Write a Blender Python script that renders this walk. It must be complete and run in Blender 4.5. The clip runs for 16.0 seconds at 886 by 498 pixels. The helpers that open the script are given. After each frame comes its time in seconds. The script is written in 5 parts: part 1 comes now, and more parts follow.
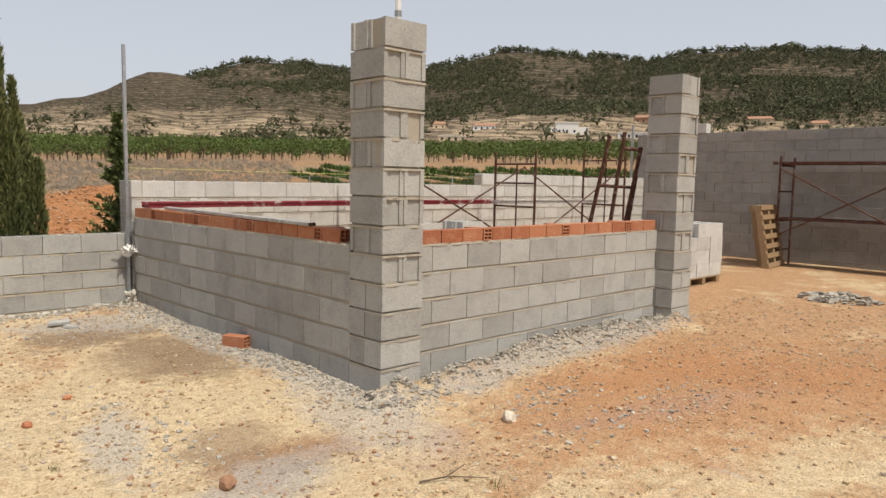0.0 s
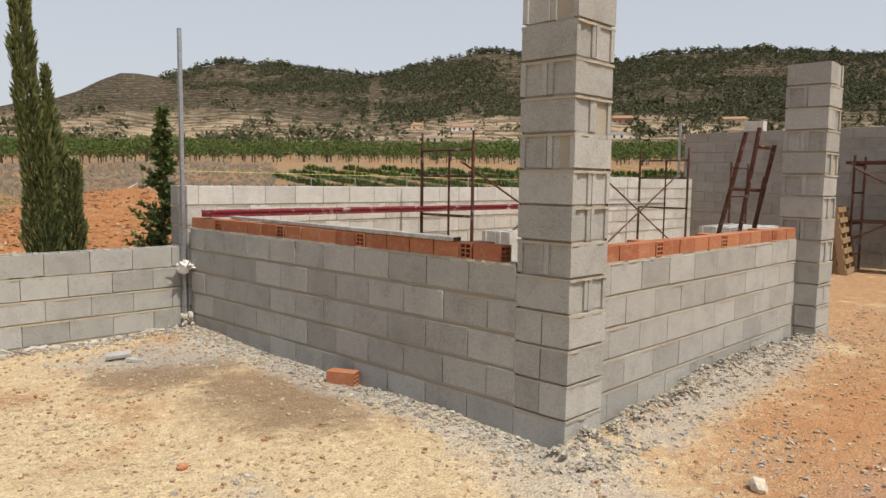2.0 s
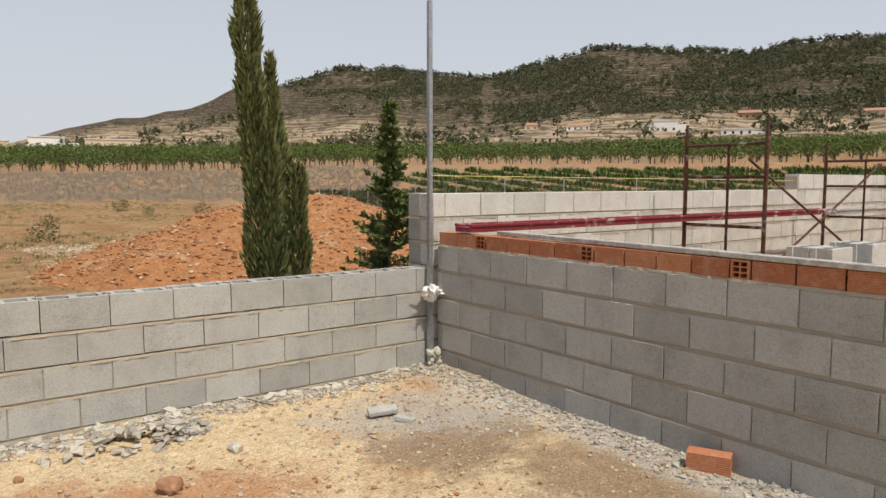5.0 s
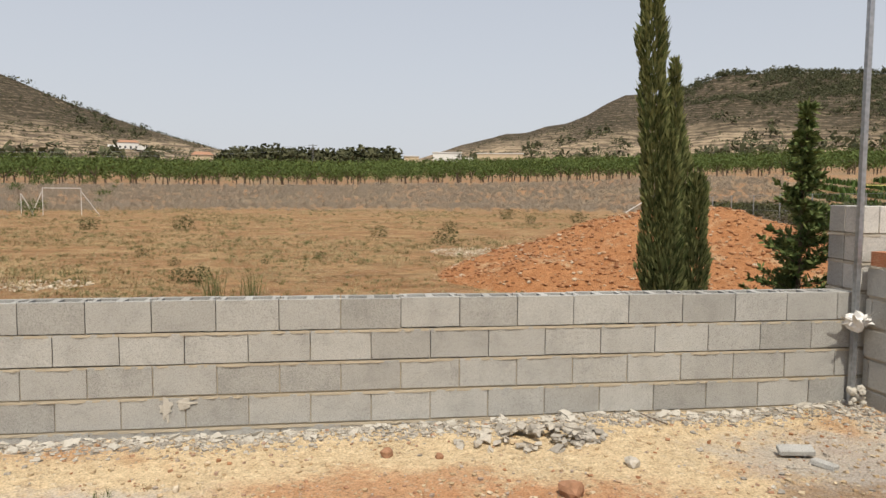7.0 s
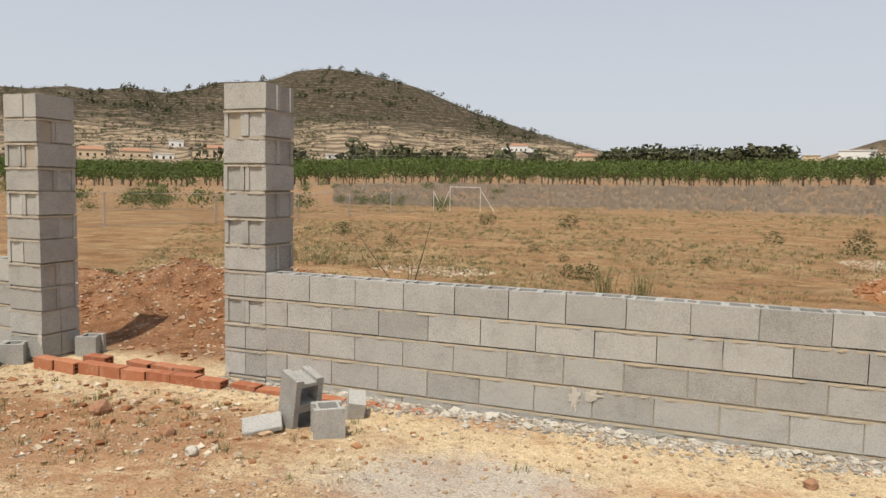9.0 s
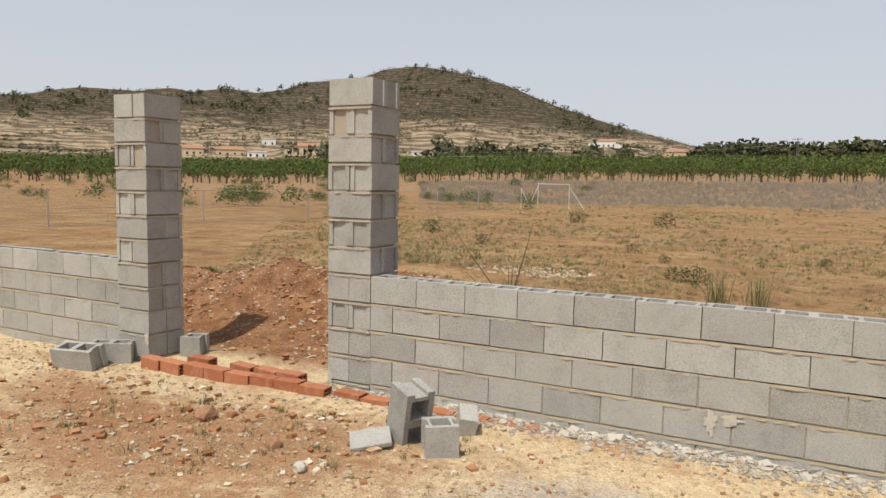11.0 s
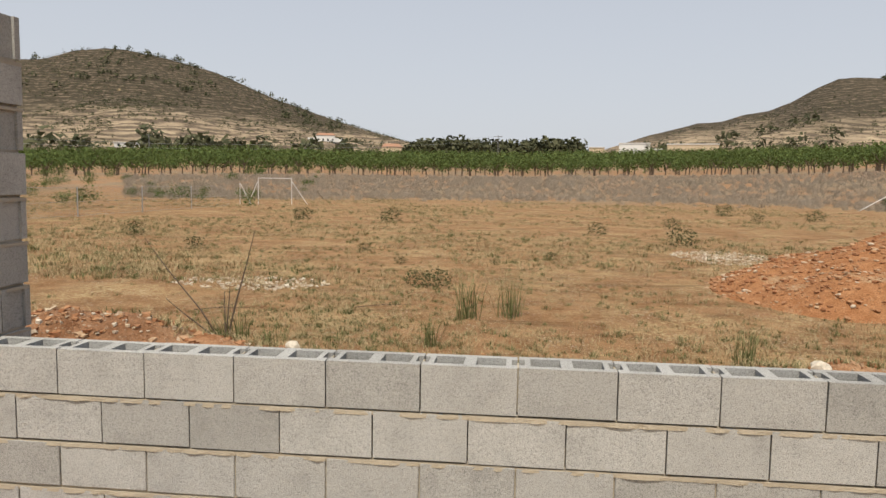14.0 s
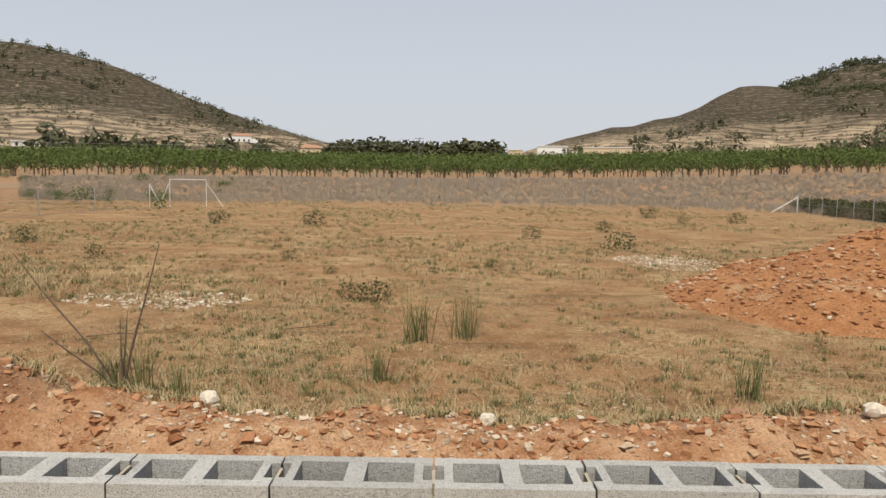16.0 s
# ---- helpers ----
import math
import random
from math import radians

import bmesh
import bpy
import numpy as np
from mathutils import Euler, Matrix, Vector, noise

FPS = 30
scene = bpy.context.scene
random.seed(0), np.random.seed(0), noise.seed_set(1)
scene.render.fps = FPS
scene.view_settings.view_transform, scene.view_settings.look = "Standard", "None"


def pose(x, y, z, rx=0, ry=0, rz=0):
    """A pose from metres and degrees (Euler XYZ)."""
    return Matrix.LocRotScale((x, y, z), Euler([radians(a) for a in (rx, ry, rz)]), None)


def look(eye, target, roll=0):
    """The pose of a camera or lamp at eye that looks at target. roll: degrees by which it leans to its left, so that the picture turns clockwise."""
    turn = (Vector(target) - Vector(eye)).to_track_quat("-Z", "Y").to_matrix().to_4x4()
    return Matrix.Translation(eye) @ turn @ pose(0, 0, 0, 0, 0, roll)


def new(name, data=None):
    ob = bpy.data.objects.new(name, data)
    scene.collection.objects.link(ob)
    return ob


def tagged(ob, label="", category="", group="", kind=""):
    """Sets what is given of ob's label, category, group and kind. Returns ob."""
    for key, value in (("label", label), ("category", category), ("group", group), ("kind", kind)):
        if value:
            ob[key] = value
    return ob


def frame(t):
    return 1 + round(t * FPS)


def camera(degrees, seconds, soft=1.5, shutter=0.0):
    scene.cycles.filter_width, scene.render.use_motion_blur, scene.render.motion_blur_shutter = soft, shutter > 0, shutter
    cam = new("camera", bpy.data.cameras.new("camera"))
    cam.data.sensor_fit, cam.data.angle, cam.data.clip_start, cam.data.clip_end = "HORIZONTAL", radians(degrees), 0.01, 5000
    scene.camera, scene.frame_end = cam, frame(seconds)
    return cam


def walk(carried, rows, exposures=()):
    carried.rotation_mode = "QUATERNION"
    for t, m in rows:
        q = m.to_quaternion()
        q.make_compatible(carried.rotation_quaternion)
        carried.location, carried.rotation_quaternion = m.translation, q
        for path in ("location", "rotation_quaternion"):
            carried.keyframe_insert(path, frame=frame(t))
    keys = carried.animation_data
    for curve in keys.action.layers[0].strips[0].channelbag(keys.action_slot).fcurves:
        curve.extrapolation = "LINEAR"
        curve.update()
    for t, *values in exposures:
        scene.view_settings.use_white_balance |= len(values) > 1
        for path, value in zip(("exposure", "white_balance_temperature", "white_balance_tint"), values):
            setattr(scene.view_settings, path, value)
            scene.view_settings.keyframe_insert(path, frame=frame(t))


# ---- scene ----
cam = camera(63.1, 16.0)
PATH = [
    (0, (-3.121, -8.815, 1.501), (-1.74, -7.38, 1.312), 1.1),
    (0.5, (-3.226, -8.416, 1.509), (-1.826, -7.0, 1.32), 1.1),
    (1, (-3.253, -7.923, 1.519), (-1.846, -6.514, 1.332), 1.0),
    (1.5, (-3.326, -7.523, 1.52), (-1.915, -6.118, 1.335), 0.9),
    (2, (-3.328, -7.13, 1.504), (-1.902, -5.74, 1.319), 0.8),
    (2.5, (-3.343, -6.694, 1.499), (-1.886, -5.337, 1.315), 0.7),
    (3, (-3.393, -6.304, 1.508), (-1.899, -4.987, 1.327), 0.7),
    (3.2, (-3.384, -6.14, 1.472), (-1.879, -4.834, 1.3), 0.6),
    (5.3, (-3.473, -4.875, 1.526), (-2.379, -3.21, 1.35), 0.0),
    (5.5, (-3.51, -4.839, 1.518), (-2.491, -3.127, 1.35), -0.0),
    (6, (-3.534, -4.787, 1.515), (-2.749, -2.954, 1.355), 0.1),
    (6.5, (-3.569, -4.779, 1.515), (-3.031, -2.859, 1.357), 0.3),
    (7, (-3.594, -4.778, 1.509), (-3.315, -2.804, 1.352), 0.4),
    (7.5, (-3.621, -4.762, 1.501), (-3.606, -2.768, 1.342), 0.7),
    (8, (-3.678, -4.748, 1.498), (-3.925, -2.77, 1.336), 0.7),
    (8.5, (-3.748, -4.763, 1.497), (-4.251, -2.834, 1.332), 0.8),
    (9, (-3.838, -4.794, 1.499), (-4.558, -2.936, 1.331), 1.1),
    (9.5, (-3.943, -4.807, 1.497), (-4.826, -3.021, 1.324), 1.0),
    (9.7, (-3.95, -4.804, 1.501), (-4.893, -3.05, 1.322), 1.1),
    (12, (-4.438, -4.109, 1.52), (-5.31, -2.319, 1.327), 0.7),
    (12.5, (-4.536, -3.81, 1.518), (-5.182, -1.927, 1.325), 0.7),
    (13, (-4.622, -3.473, 1.545), (-5.096, -1.54, 1.352), 0.8),
    (13.5, (-4.727, -3.175, 1.556), (-5.072, -1.214, 1.366), 0.9),
    (14, (-4.808, -2.888, 1.551), (-5.018, -0.908, 1.365), 0.9),
    (14.5, (-4.882, -2.58, 1.56), (-4.988, -0.592, 1.378), 1.0),
    (15, (-5.009, -2.314, 1.534), (-5.054, -0.322, 1.353), 1.0),
    (15.5, (-5.111, -2.026, 1.531), (-5.122, -0.034, 1.351), 1.1),
    (16, (-5.194, -1.703, 1.538), (-5.185, 0.289, 1.361), 1.0),
]
walk(cam, [(t, look(e, g, r)) for t, e, g, r in PATH])

# ---- light ----
SUN_DIR = Vector((-0.02, -1.0, 0.0)).normalized() * math.cos(radians(62)) + Vector((0, 0, math.sin(radians(62))))
sun_data = bpy.data.lights.new("sun", "SUN")
sun_data.energy, sun_data.angle, sun_data.color = 4.0, radians(0.8), (1.0, 0.925, 0.80)
sun = new("sun", sun_data)
sun.matrix_world = look(SUN_DIR * 50, (0, 0, 0))

world = bpy.data.worlds.new("sky")
scene.world = world
world.use_nodes = True
wn, wl = world.node_tree.nodes, world.node_tree.links
wn.clear()
sky = wn.new("ShaderNodeTexSky")
sky.sky_type, sky.sun_disc = "NISHITA", False
sky.sun_elevation, sky.sun_rotation = radians(62), math.atan2(SUN_DIR.x, SUN_DIR.y)
sky.dust_density, sky.air_density, sky.ozone_density = 3.0, 1.0, 1.0
haze = wn.new("ShaderNodeMix")
haze.data_type, haze.blend_type = "RGBA", "MIX"
up = wn.new("ShaderNodeSeparateXYZ")
wl.new(wn.new("ShaderNodeTexCoord").outputs["Generated"], up.inputs[0])
thick = wn.new("ShaderNodeMapRange")
thick.inputs[1].default_value, thick.inputs[2].default_value = 0.0, 1.0
thick.inputs[3].default_value, thick.inputs[4].default_value = 0.85, 0.25
wl.new(up.outputs[2], thick.inputs[0])
wl.new(thick.outputs[0], haze.inputs[0])
haze.inputs[7].default_value = (7.0, 7.25, 7.75, 1)
wl.new(sky.outputs[0], haze.inputs[6])
bg = wn.new("ShaderNodeBackground")
bg.inputs[1].default_value = 0.10
wl.new(haze.outputs[2], bg.inputs[0])
wl.new(bg.outputs[0], wn.new("ShaderNodeOutputWorld").inputs[0])

# ---- materials ----
class Mat:
    """A small node-graph helper round one principled material."""

    def __init__(self, name, rough=0.9, metal=0.0, spec=0.3):
        self.m = bpy.data.materials.new(name)
        self.m.use_nodes = True
        self.n, self.l = self.m.node_tree.nodes, self.m.node_tree.links
        self.b = self.n["Principled BSDF"]
        self.b.inputs["Roughness"].default_value = rough
        self.b.inputs["Metallic"].default_value = metal
        self.b.inputs["Specular IOR Level"].default_value = spec
        self.pos = self.n.new("ShaderNodeNewGeometry").outputs["Position"]

    def val(self, sock, v):
        if hasattr(v, "is_linked") or hasattr(v, "links"):
            self.l.new(v, sock)
        else:
            sock.default_value = v

    def noise(self, scale, detail=4, rough=0.55, vec=None, out=0, dist=0.0):
        t = self.n.new("ShaderNodeTexNoise")
        t.inputs["Scale"].default_value, t.inputs["Detail"].default_value = scale, detail
        t.inputs["Roughness"].default_value, t.inputs["Distortion"].default_value = rough, dist
        self.l.new(vec or self.pos, t.inputs["Vector"])
        return t.outputs[out]

    def voronoi(self, scale, feature="F1", out=0, vec=None):
        t = self.n.new("ShaderNodeTexVoronoi")
        t.feature = feature
        t.inputs["Scale"].default_value = scale
        self.l.new(vec or self.pos, t.inputs["Vector"])
        return t.outputs[out]

    def ramp(self, fac, stops):
        r = self.n.new("ShaderNodeValToRGB")
        e = r.color_ramp.elements
        while len(e) < len(stops):
            e.new(0.5)
        for k, (p, c) in zip(e, stops):
            k.position = p
            k.color = (*c, 1) if isinstance(c, tuple) else (c, c, c, 1)
        self.l.new(fac, r.inputs[0])
        return r.outputs[0]

    def mix(self, fac, a, b, mode="MIX"):
        x = self.n.new("ShaderNodeMix")
        x.data_type, x.blend_type = "RGBA", mode
        self.val(x.inputs[0], fac)
        self.val(x.inputs[6], (*a, 1) if isinstance(a, tuple) else a)
        self.val(x.inputs[7], (*b, 1) if isinstance(b, tuple) else b)
        return x.outputs[2]

    def math(self, op, a, b=0.0, c=0.0):
        x = self.n.new("ShaderNodeMath")
        x.operation = op
        for s, v in zip(x.inputs, (a, b, c)):
            self.val(s, v)
        return x.outputs[0]

    def blob(self, x, y, r, stretch=1.0, turn=0.0, ragged=0.5):
        """1 round a place of the plan, ragged towards 0 at its edge."""
        X, Y = self.axis(0), self.axis(1)
        c, s = math.cos(radians(turn)), math.sin(radians(turn))
        dx, dy = self.math("SUBTRACT", X, x), self.math("SUBTRACT", Y, y)
        u = self.math("ADD", self.math("MULTIPLY", dx, c / stretch), self.math("MULTIPLY", dy, s / stretch))
        v = self.math("SUBTRACT", self.math("MULTIPLY", dy, c), self.math("MULTIPLY", dx, s))
        d = self.math("SQRT", self.math("ADD", self.math("MULTIPLY", u, u), self.math("MULTIPLY", v, v)))
        d = self.math("ADD", self.math("DIVIDE", d, r), self.math("MULTIPLY", self.math("SUBTRACT", self.noise(3.6, 9, 0.8), 0.5), 4.6 * ragged))
        return self.math("SUBTRACT", 1.0, self.step(d, 0.5, 1.2))

    def step(self, v, lo, hi):
        x = self.n.new("ShaderNodeMapRange")
        x.interpolation_type = "SMOOTHSTEP"
        self.val(x.inputs[0], v)
        x.inputs[1].default_value, x.inputs[2].default_value = lo, hi
        return x.outputs[0]

    def axis(self, k):
        s = self.n.new("ShaderNodeSeparateXYZ")
        self.l.new(self.pos, s.inputs[0])
        return s.outputs[k]

    def scaled(self, s):
        v = self.n.new("ShaderNodeVectorMath")
        v.operation = "MULTIPLY"
        self.l.new(self.pos, v.inputs[0])
        v.inputs[1].default_value = s
        return v.outputs[0]

    def random(self):
        return self.n.new("ShaderNodeObjectInfo").outputs["Random"]

    def island(self):
        return self.n.new("ShaderNodeNewGeometry").outputs["Random Per Island"]

    def colour(self, c):
        self.val(self.b.inputs["Base Color"], (*c, 1) if isinstance(c, tuple) else c)
        return self

    def bump(self, h, strength=0.3, dist=0.01):
        x = self.n.new("ShaderNodeBump")
        x.inputs["Strength"].default_value, x.inputs["Distance"].default_value = strength, dist
        self.l.new(h, x.inputs["Height"])
        self.l.new(x.outputs[0], self.b.inputs["Normal"])
        return self


def block_material(name, low, high):
    k = Mat(name, 0.95, 0, 0.15)
    tone = k.mix(k.random(), low, high)
    grain, speck = k.noise(230, 2, 0.6), k.noise(75, 4, 0.75)
    tone = k.mix(1.0, tone, k.ramp(grain, [(0.30, 0.62), (0.48, 1.0), (0.70, 1.18)]), "MULTIPLY")
    tone = k.mix(1.0, tone, k.ramp(speck, [(0.30, 0.72), (0.46, 1.0), (0.75, 1.10)]), "MULTIPLY")
    pits = k.step(k.voronoi(150), 0.12, 0.30)
    hole = k.math("MULTIPLY", k.math("SUBTRACT", 1.0, pits), k.step(k.noise(38, 3, 0.6), 0.46, 0.6))
    tone = k.mix(k.math("MULTIPLY", hole, 0.75), tone, (0.13, 0.12, 0.105))
    stain = k.ramp(k.noise(4.5, 6, 0.68), [(0.32, 0.84), (0.5, 1.0), (0.72, 1.07)])
    tone = k.mix(1.0, tone, stain, "MULTIPLY")
    dust = k.step(k.noise(11, 6, 0.75), 0.60, 0.74)
    tone = k.mix(k.math("MULTIPLY", dust, 0.35), tone, (0.58, 0.55, 0.49))
    k.colour(tone)
    k.bump(k.math("ADD", k.math("MULTIPLY", speck, 1.2), k.math("SUBTRACT", grain, k.math("MULTIPLY", hole, 1.4))), 0.55, 0.005)
    return k.m


BLOCK = block_material("concrete_block", (0.335, 0.328, 0.305), (0.44, 0.433, 0.406))
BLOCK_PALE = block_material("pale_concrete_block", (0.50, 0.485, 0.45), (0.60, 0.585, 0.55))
# Tall wall's dark smooth blocks, base colour lowered further for its shaded west face.
BLOCK_SHADED = block_material("smooth_shaded_block", (0.285, 0.268, 0.245), (0.33, 0.312, 0.288))

k = Mat("mortar", 1.0, 0, 0.1)
gr = k.noise(120, 4, 0.7)
k.colour(k.mix(k.noise(9, 3), k.mix(gr, (0.25, 0.225, 0.185), (0.50, 0.45, 0.375)), (0.44, 0.39, 0.315))).bump(gr, 0.8, 0.01)
MORTAR = k.m

k = Mat("pale_mortar", 1.0, 0, 0.1)
gr = k.noise(90, 4, 0.7)
k.colour(k.mix(gr, (0.42, 0.39, 0.33), (0.62, 0.585, 0.52))).bump(gr, 0.8, 0.01)
PALE_MORTAR = k.m

k = Mat("sandy_mortar", 1.0, 0, 0.1)
gr = k.noise(120, 4, 0.7)
k.colour(k.mix(k.noise(9, 3), k.mix(gr, (0.29, 0.25, 0.19), (0.55, 0.48, 0.37)), (0.48, 0.41, 0.305))).bump(gr, 0.8, 0.01)
SANDY_MORTAR = k.m

k = Mat("clay_brick", 0.9, 0, 0.2)
tone = k.mix(k.random(), (0.34, 0.12, 0.06), (0.47, 0.20, 0.105))
tone = k.mix(k.ramp(k.noise(14, 5, 0.7), [(0.5, 0.0), (0.72, 0.5)]), tone, (0.55, 0.36, 0.24))
wv = k.math("SINE", k.math("MULTIPLY", k.axis(2), 520.0))
k.colour(k.mix(k.ramp(k.noise(80, 3), [(0.3, 0.35), (0.6, 0.0)]), tone, (0.20, 0.07, 0.035))).bump(k.math("ADD", wv, k.noise(60, 3)), 0.35, 0.003)
BRICK = k.m
k = Mat("brick_hole", 1.0)
BRICK_HOLE = k.colour((0.035, 0.014, 0.008)).m

k = Mat("rusty_steel", 0.75, 0.35, 0.4)
tone = k.mix(k.ramp(k.noise(22, 5, 0.7), [(0.35, 0.0), (0.65, 1.0)]), (0.055, 0.022, 0.016), (0.13, 0.055, 0.035))
tone = k.mix(k.ramp(k.noise(9, 5, 0.75), [(0.56, 0.0), (0.66, 0.75)]), tone, (0.38, 0.36, 0.33))
k.colour(tone).bump(k.noise(90, 3), 0.3, 0.003)
RUST = k.m
k = Mat("red_painted_steel", 0.5, 0.1, 0.45)
tone = k.mix(k.noise(12, 4), (0.16, 0.018, 0.026), (0.25, 0.03, 0.04))
tone = k.mix(k.ramp(k.noise(7, 6, 0.75), [(0.56, 0.0), (0.63, 0.9)]), tone, (0.50, 0.42, 0.40))
RED_STEEL = k.colour(tone).m
k = Mat("galvanised_steel", 0.42, 0.85, 0.5)
k.colour(k.mix(k.voronoi(30), (0.36, 0.38, 0.40), (0.55, 0.57, 0.60))).bump(k.noise(40), 0.1, 0.002)
GALV = k.m
k = Mat("aluminium_bar", 0.6, 0.4, 0.4)
k.colour(k.mix(k.ramp(k.noise(18, 5, 0.7), [(0.4, 0.0), (0.65, 1.0)]), (0.55, 0.54, 0.52), (0.33, 0.30, 0.27)))
ALU = k.m
k = Mat("weathered_wood", 0.9, 0, 0.2)
gr = k.noise(18, 6, 0.65, k.scaled((1, 1, 9)))
k.colour(k.mix(k.random(), k.mix(gr, (0.19, 0.12, 0.065), (0.37, 0.25, 0.14)), (0.31, 0.215, 0.125))).bump(gr, 0.4, 0.004)
WOOD = k.m
k = Mat("white_plastic", 0.35, 0, 0.5)
PLASTIC = k.colour(k.mix(k.noise(20), (0.62, 0.60, 0.57), (0.80, 0.79, 0.77))).m


def stone_material(name, stops, scale=25):
    k = Mat(name, 0.95, 0, 0.15)
    c = k.ramp(k.island(), stops)
    gr = k.noise(scale, 5, 0.65)
    k.colour(k.mix(1.0, c, k.ramp(gr, [(0.25, 0.62), (0.7, 1.1)]), "MULTIPLY")).bump(gr, 0.6, 0.01)
    return k.m


PEBBLE = stone_material("sandy_pebble", [(0, (0.40, 0.28, 0.16)), (0.35, (0.52, 0.40, 0.25)), (0.6, (0.60, 0.50, 0.36)), (0.8, (0.36, 0.17, 0.08)), (1, (0.44, 0.39, 0.33))], 40)
GREY_STONE = stone_material("grey_rubble", [(0, (0.30, 0.275, 0.235)), (0.5, (0.42, 0.385, 0.33)), (1, (0.54, 0.495, 0.42))], 40)
CLOD = stone_material("earth_clod", [(0, (0.28, 0.12, 0.055)), (0.35, (0.38, 0.19, 0.095)), (0.7, (0.43, 0.24, 0.125)), (0.92, (0.50, 0.36, 0.23)), (1, (0.58, 0.48, 0.36))], 30)
WHITE_STONE = stone_material("limestone_chip", [(0, (0.46, 0.35, 0.23)), (0.5, (0.58, 0.48, 0.35)), (1, (0.66, 0.59, 0.48))], 30)
BROWN_STONE = stone_material("brown_fieldstone", [(0, (0.27, 0.13, 0.07)), (1, (0.36, 0.20, 0.12))], 30)

# yard and field earth: sand, red clay, gravel streaks, stains, straw
k = Mat("earth", 1.0, 0, 0.08)
X, Y = k.axis(0), k.axis(1)
big, mid, fine, grit = k.noise(0.45, 4, 0.6), k.noise(2.2, 5, 0.62), k.noise(14, 5, 0.68), k.noise(70, 3, 0.7)
sand = k.mix(k.ramp(fine, [(0.3, 0.0), (0.68, 1.0)]), (0.45, 0.335, 0.20), (0.66, 0.53, 0.34))
clay = k.mix(k.ramp(fine, [(0.3, 0.0), (0.7, 1.0)]), (0.34, 0.19, 0.098), (0.51, 0.325, 0.182))
redness = k.math("ADD", k.math("ADD", k.math("MULTIPLY", big, 0.9), k.math("MULTIPLY", mid, 0.5)), k.math("MULTIPLY", k.step(k.math("ADD", X, k.math("MULTIPLY", Y, -0.35)), 1.5, 7.5), 0.17))
yard = k.mix(k.step(redness, 0.70, 0.88), sand, clay)
dark = k.step(k.noise(1.1, 5, 0.7, dist=0.6), 0.60, 0.74)
yard = k.mix(k.math("MULTIPLY", dark, k.math("MULTIPLY", fine, 1.1)), yard, (0.17, 0.105, 0.06))
gravel = k.step(k.noise(0.8, 5, 0.7, k.scaled((1.0, 0.55, 1)), dist=1.2), 0.63, 0.72)
yard = k.mix(k.math("MULTIPLY", gravel, k.step(grit, 0.35, 0.6)), yard, (0.40, 0.375, 0.335))
for bx, by, br, bs, bt, col, amt in ((-0.35, -2.7, 0.75, 1.5, 60, (0.20, 0.135, 0.085), 0.8), (-0.75, -1.55, 0.5, 1.6, 20, (0.19, 0.13, 0.085), 0.8), (-1.0, -5.35, 0.32, 1.9, 10, (0.26, 0.135, 0.07), 0.8),
                                   (-1.1, -4.9, 0.3, 1.6, 40, (0.27, 0.19, 0.12), 0.7), (-0.6, -1.0, 0.55, 1.6, -20, (0.36, 0.335, 0.30), 0.75), (-1.62, -4.45, 0.2, 3.6, 75, (0.38, 0.355, 0.32), 0.6), (-1.25, -5.6, 0.3, 2.2, 20, (0.36, 0.33, 0.29), 0.75),
                                   (1.35, -6.4, 0.22, 5.0, -18, (0.38, 0.355, 0.32), 0.85), (-5.05, -1.35, 0.55, 1.6, 15, (0.40, 0.37, 0.33), 0.75), (-2.6, -1.5, 0.45, 2.2, 5, (0.33, 0.15, 0.07), 0.75), (-3.6, -1.2, 0.5, 2.0, 10, (0.36, 0.17, 0.08), 0.7),
                                   (-7.6, -1.5, 0.9, 2.0, 15, (0.27, 0.135, 0.068), 0.8), (-8.9, -1.2, 0.5, 2.2, -10, (0.25, 0.125, 0.062), 0.75), (-6.2, -2.2, 0.5, 2.4, 20, (0.30, 0.165, 0.085), 0.7), (2.0, -6.4, 1.2, 2.2, -12, (0.36, 0.18, 0.085), 0.8), (-0.1, -4.9, 0.45, 2.6, 75, (0.40, 0.375, 0.34), 0.55), (0.02, -2.4, 0.28, 8.0, 90, (0.42, 0.395, 0.355), 0.7), (2.3, -4.95, 0.28, 8.0, 2, (0.33, 0.30, 0.26), 0.85)):
    yard = k.mix(k.math("MULTIPLY", k.blob(bx, by, br, bs, bt), amt), yard, k.mix(fine, col, tuple(min(1, c * 1.25) for c in col)))
field = k.mix(k.ramp(mid, [(0.32, 0.0), (0.7, 1.0)]), (0.17, 0.085, 0.038), (0.32, 0.185, 0.092))
field = k.mix(k.math("MULTIPLY", k.step(k.noise(0.6, 5, 0.7), 0.42, 0.66), k.step(fine, 0.35, 0.65)), field, (0.42, 0.315, 0.165))
field = k.mix(k.math("MULTIPLY", k.step(k.noise(0.35, 4, 0.7, dist=0.5), 0.52, 0.68), k.step(fine, 0.42, 0.6)), field, (0.19, 0.15, 0.075))
farf = k.mix(k.step(k.noise(0.12, 4, 0.7), 0.42, 0.6), (0.29, 0.17, 0.09), (0.235, 0.175, 0.11))
streak = k.noise(0.9, 6, 0.75, k.scaled((0.35, 1.6, 1)))
field = k.mix(k.math("MULTIPLY", k.step(streak, 0.55, 0.64), 0.7), field, (0.13, 0.075, 0.036))
field = k.mix(k.math("MULTIPLY", k.step(k.noise(26, 4, 0.8), 0.55, 0.66), 0.75), field, (0.46, 0.36, 0.20))
field = k.mix(k.step(Y, 45, 75), field, farf)
